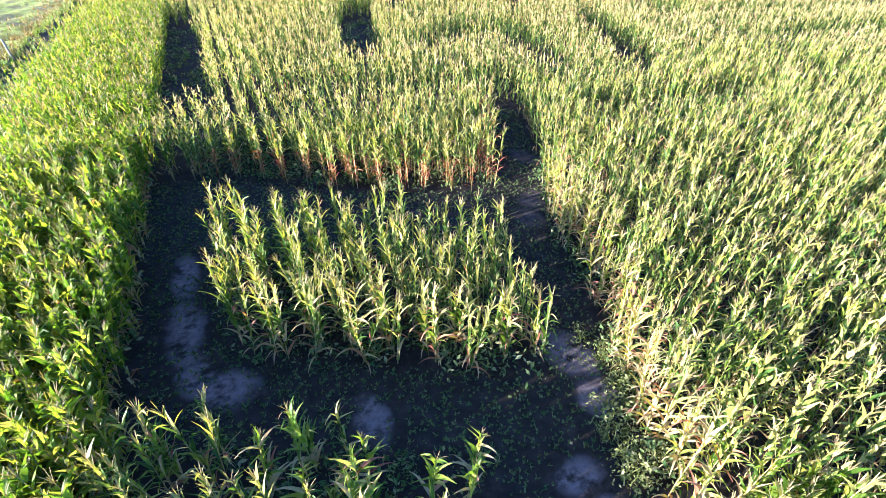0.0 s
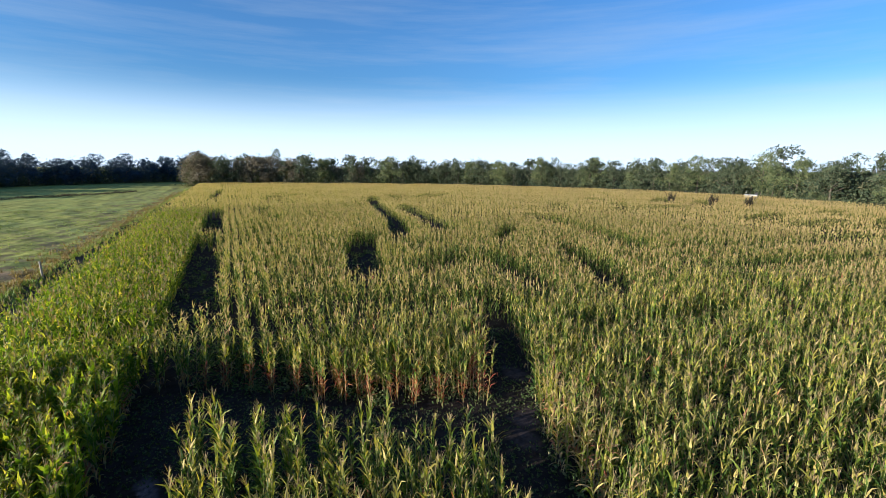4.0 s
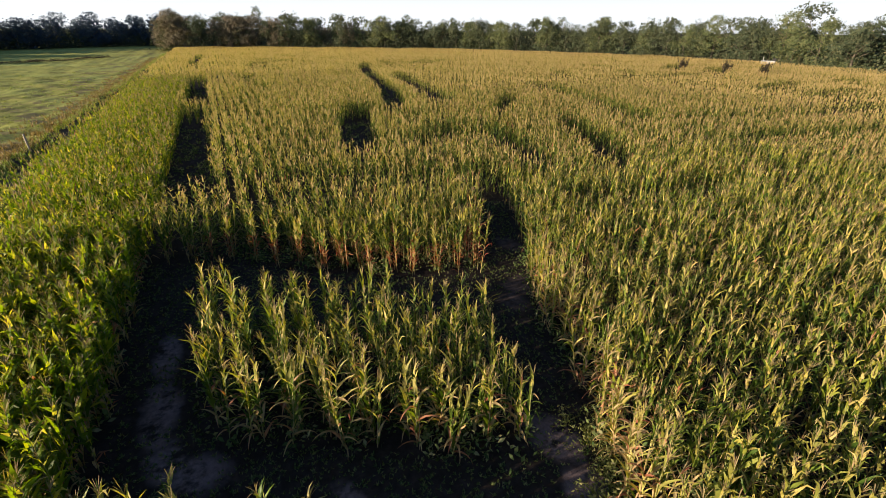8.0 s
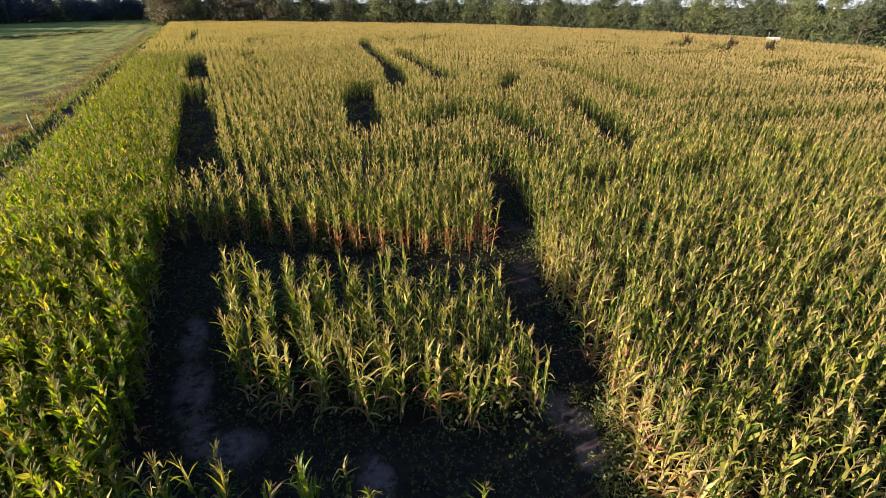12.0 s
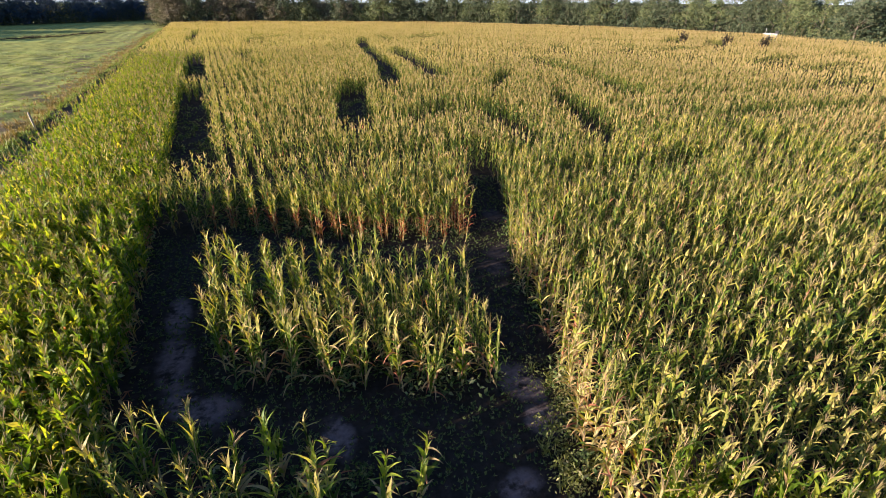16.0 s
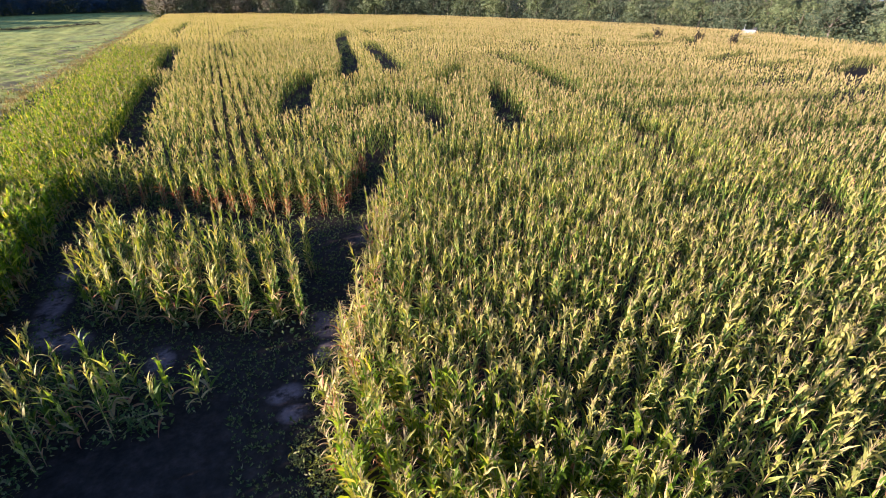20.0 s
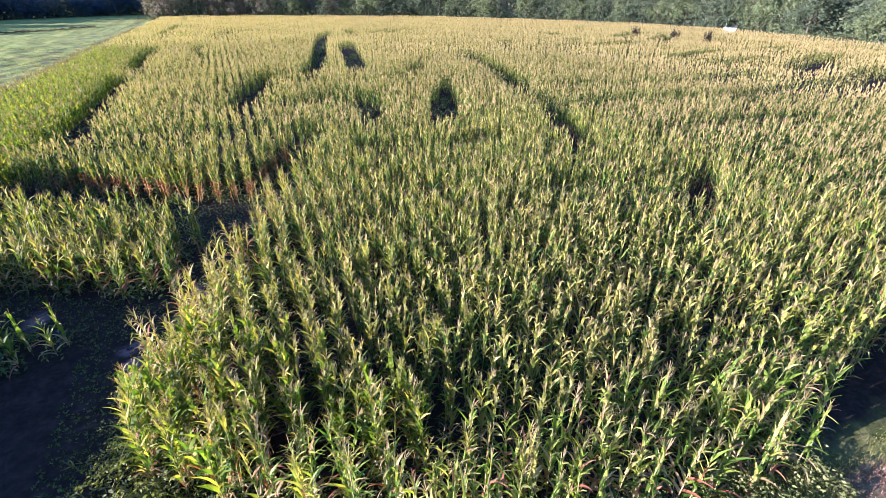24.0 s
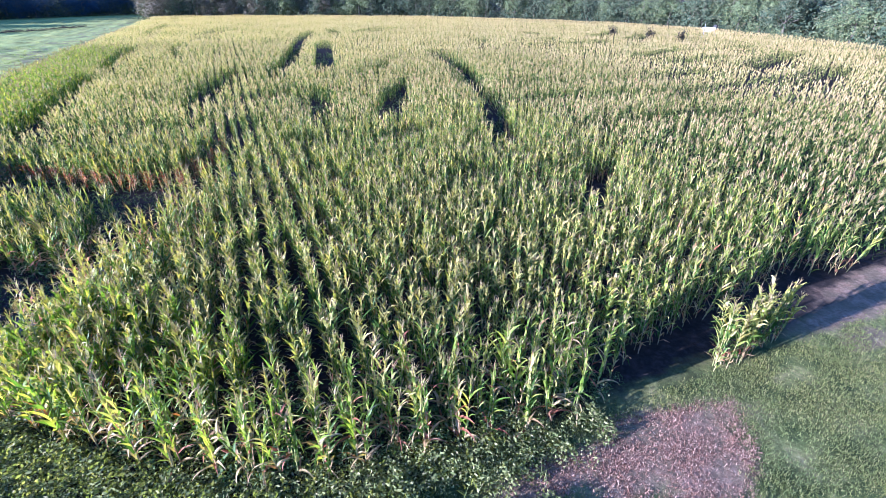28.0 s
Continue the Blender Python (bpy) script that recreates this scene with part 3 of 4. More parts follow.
def stand(name, x, y, detail, designs, label, seed, grow=(0.80, 1.15), ripeness=0.0, broad=1.0, mats=CORN, dry_foot=0.22):
    """All the plants of one stand, joined."""
    rng = random.Random(seed)
    r = np.random.default_rng(seed)
    kinds = [joined(corn_design(rng, detail, ripeness, broad, dry_foot)) for _ in range(designs)]
    pick = r.integers(0, designs, len(x))
    V, F, M, at = [], [], [], 0
    for d, (v, f, k) in enumerate(kinds):
        sel = pick == d
        n = int(sel.sum())
        if not n:
            continue
        a, s, h = r.uniform(0, 6.283, n), r.uniform(*grow, n), r.uniform(*grow, n)
        patchy = np.ones(n)
        for width, line in LOW_GREEN:
            patchy = np.where(near_line(x[sel], y[sel], line) < width / 2, 0.70, patchy)
        low = patchy < 1
        patchy *= 1 + 0.07 * np.sin(x[sel] * 0.33 + 1.0) * np.sin(y[sel] * 0.21)
        h, lx, ly = h * patchy, r.normal(0, 0.07, n), r.normal(0, 0.08, n)
        c, sn = np.cos(a)[:, None] * s[:, None], np.sin(a)[:, None] * s[:, None]
        vz = v[None, :, 2] * h[:, None]
        vx = v[None, :, 0] * c - v[None, :, 1] * sn + x[sel][:, None] + lx[:, None] * vz
        vy = v[None, :, 0] * sn + v[None, :, 1] * c + y[sel][:, None] + ly[:, None] * vz
        V.append(np.stack([vx, vy, vz], -1).reshape(-1, 3))
        F.append((f[None] + (at + np.arange(n) * len(v))[:, None, None]).reshape(-1, 4))
        M.append(np.where(low[:, None], np.where(k == 4, 0, k)[None], k[None]).ravel())
        at += n * len(v)
    ob = new(name, sheet(name, np.concatenate(V), np.concatenate(F), mats, np.concatenate(M)))
    return tagged(ob, label, "corn", kind="stuff")


def rows_of(x0, x1, y0, y1, step, seed, stray=0.10):
    """Planting places along the rows of a stretch of the plan."""
    r = np.random.default_rng(seed)
    cols = np.arange(math.ceil(x0 / ROW), math.ceil(x1 / ROW)) * ROW + PHASE
    along = np.arange(y0, y1, step)
    x, y = (a.ravel().copy() for a in np.meshgrid(cols, along))
    x += r.normal(0, stray, len(x)) + 0.06 * np.sin(y * 0.13 + 0.7)
    y += r.uniform(-0.4, 0.4, len(x)) * step
    keep = r.random(len(x)) > 0.13 + 0.20 * np.sin(x * 5.3 + y * 0.9) * np.sin(y * 5.1 + x * 2.3) + 0.10 * np.sin(y * 1.3)
    return x[keep], y[keep]


def path_edge(x, y):
    """Where the corn stands dry beside the path."""
    return near_line(x, y, ((5.4, 1.0), (6.5, 4.1), (7.4, 5.8), (8.6, 8.7), (10.4, 13.3))) < 0.8


def single(x, y):
    """The stretches whose plants stand as things of their own: the front edge, the ends of rows at the paths, the thin strip."""
    front = (x > 8.0) & (x < 21.2) & (y < np.interp(x, [8.0, 11.5, 14.0, 21.2], [-2.2, -4.4, -5.1, -5.5]))
    ends = (x > -1.2) & (x < 3.3) & (y > 4.9 - 0.53 * x) & (y < 6.4 - 0.5 * x)
    block = (x > -1.2) & (x < 6.4) & (y > 9.4 - 0.6 * (x + 1.2) - 0.6) & (y < 11.4 - 0.6 * (x + 1.2))
    return front | ends | block | path_edge(x, y)


nx, ny = rows_of(-9.0, 36, -8.0, 21.6, STEP, 1)
ok = planted(nx, ny)
nx, ny = nx[ok], ny[ok]
thin = np.random.default_rng(5).random(len(nx))
sparse = (ny < 6.2 - 0.53 * nx) & (nx < 3.3) & (nx > -2.6) & (ny < 8)
keep = ~sparse | (thin < np.where(nx < -0.6, 0.72, 0.16))
nx, ny = nx[keep], ny[keep]
# the lush outer stand is planted closer
lx, ly = rows_of(-9.0, -3.2, -7.0, 30.0, STEP * 1.2, 8)
lx += 0.45
ok = planted(lx, ly) & (lx < -3.6) & (ly < 21.6)
nx, ny = np.concatenate([nx, lx[ok]]), np.concatenate([ny, ly[ok]])
# the row ends that face the near crossing, one plant after another
ex = np.array([-2.3, -1.7, -0.75, -0.3, -0.15, 0.6, 0.75, 1.7, 1.95, 2.65, 2.9])
ey = np.array([6.9, 6.2, 4.7, 5.4, 4.3, 4.45, 4.9, 4.15, 4.6, 4.3, 4.65])
nx, ny = np.concatenate([nx, ex]), np.concatenate([ny, ey])
alone = single(nx, ny) | (np.arange(len(nx)) >= len(nx) - len(ex))
first = np.lexsort((ny, nx))
first = first[alone[first]][:330]
alone = np.zeros(len(nx), bool)
alone[first] = True
lush = ~alone & (nx < -3.3)
front = ~alone & (nx > 4) & (nx < 26) & (ny < 3.5)
# corner plants whose leaf colour is brightened as if sunlit
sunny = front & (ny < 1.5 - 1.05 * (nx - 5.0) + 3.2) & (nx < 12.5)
front &= ~sunny
stand("cornfield", nx[sunny], ny[sunny], 2, 6, "corn coloured a sunlit yellow-green at the field's outer corner", 18, ripeness=0.2, broad=1.3, mats=BACKLIT)
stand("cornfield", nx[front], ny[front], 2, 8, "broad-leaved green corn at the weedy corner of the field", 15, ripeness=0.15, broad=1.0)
stand("cornfield", nx[lush], ny[lush], 2, 8, "lush stand of corn coloured a backlit yellow-green beside the maze path", 14, (0.88, 1.15), ripeness=-0.4, broad=1.3, mats=BACKLIT)
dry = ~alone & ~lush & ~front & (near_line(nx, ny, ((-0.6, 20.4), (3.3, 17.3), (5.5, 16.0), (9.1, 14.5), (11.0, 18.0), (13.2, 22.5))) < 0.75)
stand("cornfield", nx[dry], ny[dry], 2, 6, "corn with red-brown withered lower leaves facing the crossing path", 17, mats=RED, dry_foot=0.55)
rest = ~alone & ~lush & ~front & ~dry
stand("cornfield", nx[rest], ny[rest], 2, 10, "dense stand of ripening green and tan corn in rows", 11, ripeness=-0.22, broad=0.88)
px, py = rows_of(-11.3, 60, -7.0, 92, STEP * 1.2, 2, 0.11)
ok = planted(px, py) & ((py < 60) | (px < 24)) & ~((px < 36) & (px > -9.3) & (py < 21.6))
outer = ok & (px < -3.3)
# extra plants in darker green put shade into the lane walls facing from the sun
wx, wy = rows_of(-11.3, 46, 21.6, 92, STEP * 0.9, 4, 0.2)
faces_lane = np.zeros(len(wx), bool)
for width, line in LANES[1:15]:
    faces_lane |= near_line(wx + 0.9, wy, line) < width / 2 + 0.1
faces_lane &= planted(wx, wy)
stand("cornfield", wx[faces_lane], wy[faces_lane], 1, 8, "close corn in darker green, added as shade on the maze lane walls", 20, (0.72, 1.0), ripeness=-0.9, broad=1.2, dry_foot=0.0)
stand("cornfield", px[outer], py[outer], 1, 8, "outer strip of corn coloured a backlit yellow-green along the ditch", 16, ripeness=-0.3, broad=1.1, mats=BACKLIT, dry_foot=0.0)
ok &= ~outer
green = ok & (px > 28) & (py < 2 + 0.45 * (px - 28) + 4 * np.sin(px * 0.2))
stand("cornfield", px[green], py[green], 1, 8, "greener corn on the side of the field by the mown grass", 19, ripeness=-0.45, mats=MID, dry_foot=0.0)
ok &= ~green
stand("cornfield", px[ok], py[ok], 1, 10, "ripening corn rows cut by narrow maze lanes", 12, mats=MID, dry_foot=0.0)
fx, fy = rows_of(-11.3, 134, -7.0, 224, STEP * 2.5, 3, 0.18)
ok = planted(fx, fy) & ~((fx < 59.5) & (fy < 60)) & ~((fx < 23.6) & (fy < 92))
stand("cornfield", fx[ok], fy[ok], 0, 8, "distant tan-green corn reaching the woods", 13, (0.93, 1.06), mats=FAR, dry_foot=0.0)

# the thin strip of corn that stands apart at the field's edge
r = np.random.default_rng(21)
cx = np.concatenate([r.uniform(25.0, 27.2, 27), r.uniform(27.2, 28.4, 6)])
stand("corn_strip", cx, -7.85 + 0.06 * (cx - 25) + r.normal(0, 0.16, len(cx)), 2, 6, "short strip of pale corn standing apart on the grass edge", 22, (0.84, 1.08), broad=1.2)

# single plants: cane, leaves, tassel and ear, each a mesh of its own
rng = random.Random(77)
leaf_meshes, top_meshes, dry_meshes, sunny_meshes = [], [], [], []
for n in range(8):
    v, f = blade(rng, rng.uniform(0.40, 0.68), rng.uniform(0.05, 0.08), radians(rng.uniform(48, 78)), radians(rng.uniform(15, 85)), 4, True, rng.uniform(-1.2, 1.2), rng.choice((0, 0, 0.7, 1.3)))
    leaf_meshes.append(sheet("leaf", v, f, [one_leaf]))
    top_meshes.append(sheet("leaf", v, f, [one_top]))
    sunny_meshes.append(sheet("leaf", v, f, [one_backlit]))
for n in range(4):
    v, f = blade(rng, rng.uniform(0.45, 0.65), rng.uniform(0.04, 0.06), radians(rng.uniform(30, 65)), radians(rng.uniform(70, 165)), 5, True, rng.uniform(-1.2, 1.2))
    dry_meshes.append(sheet("leaf", v, f, [one_dry]))
tassel_meshes = [sheet("tassel", *spray(rng, 8, 0.32, 0.014), [one_tassel]) for _ in range(3)]
stalk_meshes = [sheet("stalk", *tapered([(0, 0, 0), (0.01, 0.02, 0.7), (0.03, -0.01, 1.45), (0.02, 0.02, 2.15)], (0.016, 0.014, 0.011, 0.005), 5), [one_stalk], smooth=True)]
ear_mesh = sheet("ear", *tapered([(0, 0, 0), (0.03, 0, 0.06), (0.06, 0, 0.14), (0.08, 0, 0.22)], (0.010, 0.026, 0.024, 0.005), 6), [one_dry], smooth=True)
for x, y in sorted(zip(nx[alone], ny[alone])):
    low = x < 3.3 and y < 7.2
    size = rng.uniform(0.55, 0.84) if low else rng.uniform(0.84, 1.12)
    straw = bool(path_edge(np.array([x]), np.array([y]))[0])
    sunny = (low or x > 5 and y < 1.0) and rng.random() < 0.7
    broad = 1.5 if low else 1.35
    where = "at a path edge" if x < 7.5 and y > 2 else "at the weedy field edge"
    plant = root("corn_plant", pose(x, y, 0, rng.gauss(0, 5), rng.gauss(0, 5), rng.uniform(0, 360)) @ Matrix.Diagonal((size, size, size * rng.uniform(0.92, 1.08), 1)),
                 ("drying straw-coloured corn plant " if straw else "ripening corn plant with arching yellow-green leaves ") + where, "corn plant", "corn plants at the edges")
    part("stalk", stalk_meshes[0], plant)
    total = rng.randint(15, 18) + (3 if straw else 0)
    for n in range(total):
        t = n / (total - 1)
        dry = rng.random() < (0.7 if t < 0.22 else 0.3 if straw else 0.08)
        s = (1.45 if low else 1.0 if straw else 1.1) - 0.42 * max(0, t - 0.5) / 0.5
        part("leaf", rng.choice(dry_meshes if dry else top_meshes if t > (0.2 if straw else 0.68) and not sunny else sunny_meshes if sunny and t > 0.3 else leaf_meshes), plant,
             m=pose(0.02 * t, 0, 0.12 + 1.92 * t, 0, -14 * t, 180 * (n % 2) + rng.gauss(0, 36)) @ Matrix.Diagonal((s, s * broad, s, 1)))
    part("tassel", rng.choice(tassel_meshes), plant, m=pose(0.02, 0.02, 2.1))
    if rng.random() < 0.6:
        part("ear", ear_mesh, plant, m=pose(0.015, 0, rng.uniform(0.8, 1.05), 0, 12, rng.uniform(0, 360)))


# ---- weeds and grass ----
def tuft(rng, blades, long, wide, rise, droop, segments=2, loose=0.22):
    pieces = []
    for _ in range(blades):
        v, f = blade(rng, long * rng.uniform(0.6, 1.2), wide * rng.uniform(0.7, 1.3), radians(rng.uniform(*rise)), radians(rng.uniform(*droop)), segments, False, rng.uniform(-0.6, 0.6))
        pieces.append((0, turned(v, rng.uniform(0, 6.283), (rng.gauss(0, long * loose), rng.gauss(0, long * loose), 0)), f))
    return joined(pieces)


def scatter(name, x, y, kinds, mat, label, category, seed, grow=(0.6, 1.4), z=0.0):
    """Many small tufts, joined."""
    r = np.random.default_rng(seed)
    pick, V, F, at = r.integers(0, len(kinds), len(x)), [], [], 0
    for d, (v, f, _) in enumerate(kinds):
        sel = pick == d
        n = int(sel.sum())
        if not n:
            continue
        a, s = r.uniform(0, 6.283, n), r.uniform(*grow, n)
        c, sn = (np.cos(a) * s)[:, None], (np.sin(a) * s)[:, None]
        g = height_at(x[sel], y[sel])[:, None] + z
        V.append(np.stack([v[None, :, 0] * c - v[None, :, 1] * sn + x[sel][:, None], v[None, :, 0] * sn + v[None, :, 1] * c + y[sel][:, None], v[None, :, 2] * s[:, None] + g], -1).reshape(-1, 3))
        F.append((f[None] + (at + np.arange(n) * len(v))[:, None, None]).reshape(-1, 4))
        at += n * len(v)
    return tagged(new(name, sheet(name, np.concatenate(V), np.concatenate(F), [mat])), label, category, kind="stuff")


def mound(rng, leaves, wide, tall, size):
    """A low bushy weed: many small oval leaves on an uneven dome."""
    V, F = [], []
    for _ in range(leaves):
        a, d = rng.uniform(0, 6.283), wide * rng.random() ** 0.6
        p = Vector((math.cos(a) * d, math.sin(a) * d, tall * rng.uniform(0.25, 1.0) * (1 - (d / wide) ** 2 * 0.8) + 0.02))
        u = Vector((rng.gauss(0, 1), rng.gauss(0, 1), rng.gauss(0.2, 0.6))).normalized()
        w = u.orthogonal().normalized()
        w = (w * math.cos(a) + u.cross(w) * math.sin(a))
        s = size * rng.uniform(0.6, 1.4)
        i = len(V)
        V += [tuple(p - u * s), tuple(p + w * s * 0.45), tuple(p + u * s), tuple(p - w * s * 0.45)]
        F.append((i, i + 1, i + 2, i + 3))
    return np.array(V), np.array(F), None


rng = random.Random(5)
r = np.random.default_rng(6)
mounds = [mound(rng, 75, 0.36, 0.44, r.uniform(0.026, 0.052)) for _ in range(6)]
low_weeds = [tuft(rng, 8, 0.11, 0.04, (5, 75), (10, 90), 1) for _ in range(6)]
tall_weeds = [tuft(rng, 12, 0.36, 0.035, (35, 88), (20, 90)) for _ in range(6)]
grass_tufts = [tuft(rng, 10, 0.075, 0.016, (20, 80), (10, 60), 1, 1.3) for _ in range(6)]
pasture_tufts = [tuft(rng, 8, 0.30, 0.07, (30, 85), (10, 70), 1) for _ in range(6)]

WORN = ((16.6, -9.0), (18.2, -8.35), (19.6, -8.35), (20.8, -8.2), (22.6, -8.5), (24.5, -9.0), (23.6, -10.4), (22.0, -11.4), (20.0, -10.6), (18.6, -9.7), (17.2, -9.5))  # bare earth strewn with litter
# low weeds in the near paths, thinner on the trodden line
x, y = r.uniform(-4, 15, 27000), r.uniform(-3, 23, 27000)
ok = inside(x, y, CLEAR[0])
for cx, cy, rad in ((-2.28, 11.3, 0.75), (-2.24, 14.2, 0.6), (-1.45, 8.95, 0.5), (1.44, 6.7, 0.5), (6.7, 6.4, 0.5), (6.45, 5.0, 0.65), (4.85, 3.5, 0.85), (10.2, 13.2, 0.8), (9.2, 12.3, 0.6), (11.8, 16.6, 0.7)):
    ok &= np.hypot(x - cx, y - cy) > rad * r.uniform(0.6, 1.3, len(x))
x, y = x[ok], y[ok]
scatter("path_weeds", x, y, low_weeds, weed_leaf, "low dark green weeds covering the shaded maze path", "weeds", 31, (0.35, 0.85))
# weeds between the rows beside the path, thickened to block the low sun
under = [mound(rng, 34, 0.5, 0.75, 0.085) for _ in range(5)]
x, y = r.uniform(-10.3, -3.7, 3000), r.uniform(-6, 95, 3000)
scatter("row_weeds", x, y, under, weed_leaf, "dark weeds thickened to block low sun between the corn rows beside the path", "weeds", 42, (0.6, 1.2))
# unseen weeds added in the middle stands to stop sun streaks on the paths
x, y = r.uniform(-1.5, 12, 1500), r.uniform(3, 25, 1500)
ok = planted(x, y)
scatter("row_weeds", x[ok], y[ok], under, weed_leaf, "dark weeds added to block low sun between the rows of the middle stands", "weeds", 44, (0.5, 1.0))
# weeds added on the farther lane floors to darken them like shade
lx, ly = [], []
for width, line in LANES[:15]:
    for a, b in zip(line, line[1:]):
        n = int(math.hypot(b[0] - a[0], b[1] - a[1]) * 10)
        t, o = r.uniform(0, 1, n), r.uniform(-0.5, 0.5, n) * (width + 0.7)
        d = math.hypot(b[0] - a[0], b[1] - a[1])
        lx.append(a[0] + (b[0] - a[0]) * t - (b[1] - a[1]) / d * o)
        ly.append(a[1] + (b[1] - a[1]) * t + (b[0] - a[0]) / d * o)
scatter("lane_weeds", np.concatenate(lx), np.concatenate(ly), low_weeds, weed_leaf, "low weeds added to deepen the shade on the maze lane floors", "weeds", 38, (0.9, 2.0))
lx, ly = np.concatenate(lx)[::5], np.concatenate(ly)[::5]
scatter("lane_weeds", lx, ly, under, weed_leaf, "dark bushy weeds added as shade on the maze lane floors", "weeds", 49, (0.5, 0.95))
# taller weeds where the stands meet the path and along the front edge
x, y = r.uniform(4, 20.5, 4200), r.uniform(-9, 7, 4200)
edge = np.interp(x, [4.6, 5.0, 7.2, 9.2, 11.5, 14.0, 20.5, 24.0], [1.0, -1.2, -3.2, -4.8, -6.3, -6.9, -7.4, -7.9])
band = np.abs(y - edge + 0.55) < r.gamma(2.0, 0.38, len(x))
side = near_line(x, y, ((5.0, -1.2), (5.4, 1.5), (6.4, 4.2), (7.6, 6.2))) < r.gamma(1.6, 0.22, len(x))
ok = (band & (x > 4.8)) | side
scatter("edge_weeds", x[ok], y[ok], mounds + mounds + tall_weeds[:2], mound_leaf, "straggling grey-green weeds along the edge of the corn", "weeds", 32, (0.5, 1.3))
# weeds in front of the corner
x, y = r.uniform(5, 19, 4200), r.uniform(-10, -2, 4200)
edge = np.interp(x, [5.0, 7.2, 9.2, 11.5, 14.0, 20.5, 24.0], [-1.2, -3.2, -4.8, -6.3, -6.9, -7.4, -7.9])
ok = (y < edge) & (y > edge - 3.2) & ~inside(x + r.normal(0, 0.15, len(x)), y + r.normal(0, 0.12, len(x)), WORN) & (np.sin(x * 1.1 + np.sin(y)) * np.sin(y * 1.4 + 0.8) + r.normal(0, 0.5, len(x)) > -0.25)
scatter("edge_weeds", x[ok], y[ok], mounds + low_weeds[:2], mound_leaf, "dense low weeds on the ground beside the corn", "weeds", 33, (0.5, 1.3))
# weeds between the front rows
x, y = r.uniform(5, 22, 3600), r.uniform(-7.4, 0.5, 3600)
edge = np.interp(x, [5.0, 7.2, 9.2, 11.5, 14.0, 20.5, 24.0], [-1.2, -3.2, -4.8, -6.3, -6.9, -7.4, -7.9])
ok = (y > edge) & (y < edge + r.gamma(2.0, 0.7, len(x)))
scatter("row_weeds", x[ok], y[ok], mounds + low_weeds, weed_leaf, "weeds growing between the outer corn rows", "weeds", 37, (0.5, 1.3))
# mown grass outside the field
x, y = r.uniform(13, 38, 30000), r.uniform(-14, -6.5, 30000)
ok = (y < -7.9 - 0.03 * (x - 20)) & (np.sin(x * 1.3 + 1.6 * np.sin(y * 1.1)) * np.sin(y * 1.9 + np.sin(x * 0.9)) + r.normal(0, 0.5, len(x)) > -0.3) & ~(inside(x + r.normal(0, 0.12, len(x)), y + r.normal(0, 0.1, len(x)), WORN) | (np.hypot((x - 34) / 5, (y + 7.7) / 0.6) < 1)) & (x > 15 - (y + 8))
scatter("lawn_grass", x[ok], y[ok], grass_tufts, lawn_leaf, "short mown green grass beside the cornfield", "grass", 34, (0.5, 1.3))
# dry litter on the worn earth
litter = [tuft(rng, 7, 0.06, 0.018, (-5, 60), (0, 40), 1, 0.9) for _ in range(6)]
x, y = r.uniform(16, 25, 15000), r.uniform(-11.6, -8, 15000)
ok = inside(x + r.normal(0, 0.13, len(x)), y + r.normal(0, 0.1, len(x)), WORN) & (np.sin(x * 2.1 + y) * np.sin(y * 3.1 - x) + r.normal(0, 0.6, len(x)) > -0.35)
x, y = x[ok], y[ok]
scatter("dry_litter", x, y, litter, litter_leaf, "reddish dry leaf litter strewn on the bare earth", "litter", 39, (0.4, 1.1), 0.01)
# coarse tufts in the pasture and rank grass by the ditch
x, y = r.uniform(-70, -14.6, 9000), r.uniform(18, 130, 9000)
ok = (np.sin(x * 0.6 + 1.5 * np.sin(y * 0.2)) * np.sin(y * 0.33 + np.sin(x * 0.31)) + r.normal(0, 0.45, len(x)) > 0.2) & ~((x < -15) & (np.abs(y - 49) < 5.5))
scatter("pasture_grass", x[ok], y[ok], pasture_tufts, grass_leaf, "coarse grass tufts dotting the grazed pasture", "grass", 35, (0.35, 0.9))
x, y = r.uniform(-75, -16, 2200), r.uniform(20, 120, 2200)
ok = np.sin(x * 0.41 + 1.9 * np.sin(y * 0.13)) * np.sin(y * 0.27 + 1.4 * np.sin(x * 0.2)) + r.normal(0, 0.3, len(x)) > 0.42
scatter("pasture_rushes", x[ok], y[ok], under, weed_leaf, "dark clumps of rank weeds dotting the grazed pasture", "weeds", 46, (0.3, 0.7))
x, y = -14.2 - r.gamma(1.5, 0.8, 2200), 30 + 160 * r.random(2200) ** 1.5
scatter("straw_grass", x, y, tall_weeds + pasture_tufts, straw_leaf, "dry straw-coloured grass along the ditch bank", "grass", 47, (0.5, 1.3))
x, y = r.choice([-11.2, -11.5, -14.0, -14.3], 2000) + r.normal(0, 0.3, 2000), r.uniform(14, 215, 2000)
scatter("ditch_grass", x, y, tall_weeds + pasture_tufts, grass_leaf, "rank yellow-green grass between corn and pasture", "grass", 36, (0.6, 1.6))

# rank weeds along the shallow ditch that crosses the far pasture
t = r.uniform(-0.5, 1, 520)
x, y = -52 + 23 * t + r.normal(0, 0.4, 520), 163 + 29 * t + 1.5 * np.sin(t * 9) + r.normal(0, 0.5, 520)
scatter("ditch_weeds", x, y, under, scrub_leaf, "dark rank weeds along a ditch across the pasture", "weeds", 45, (0.6, 1.15))


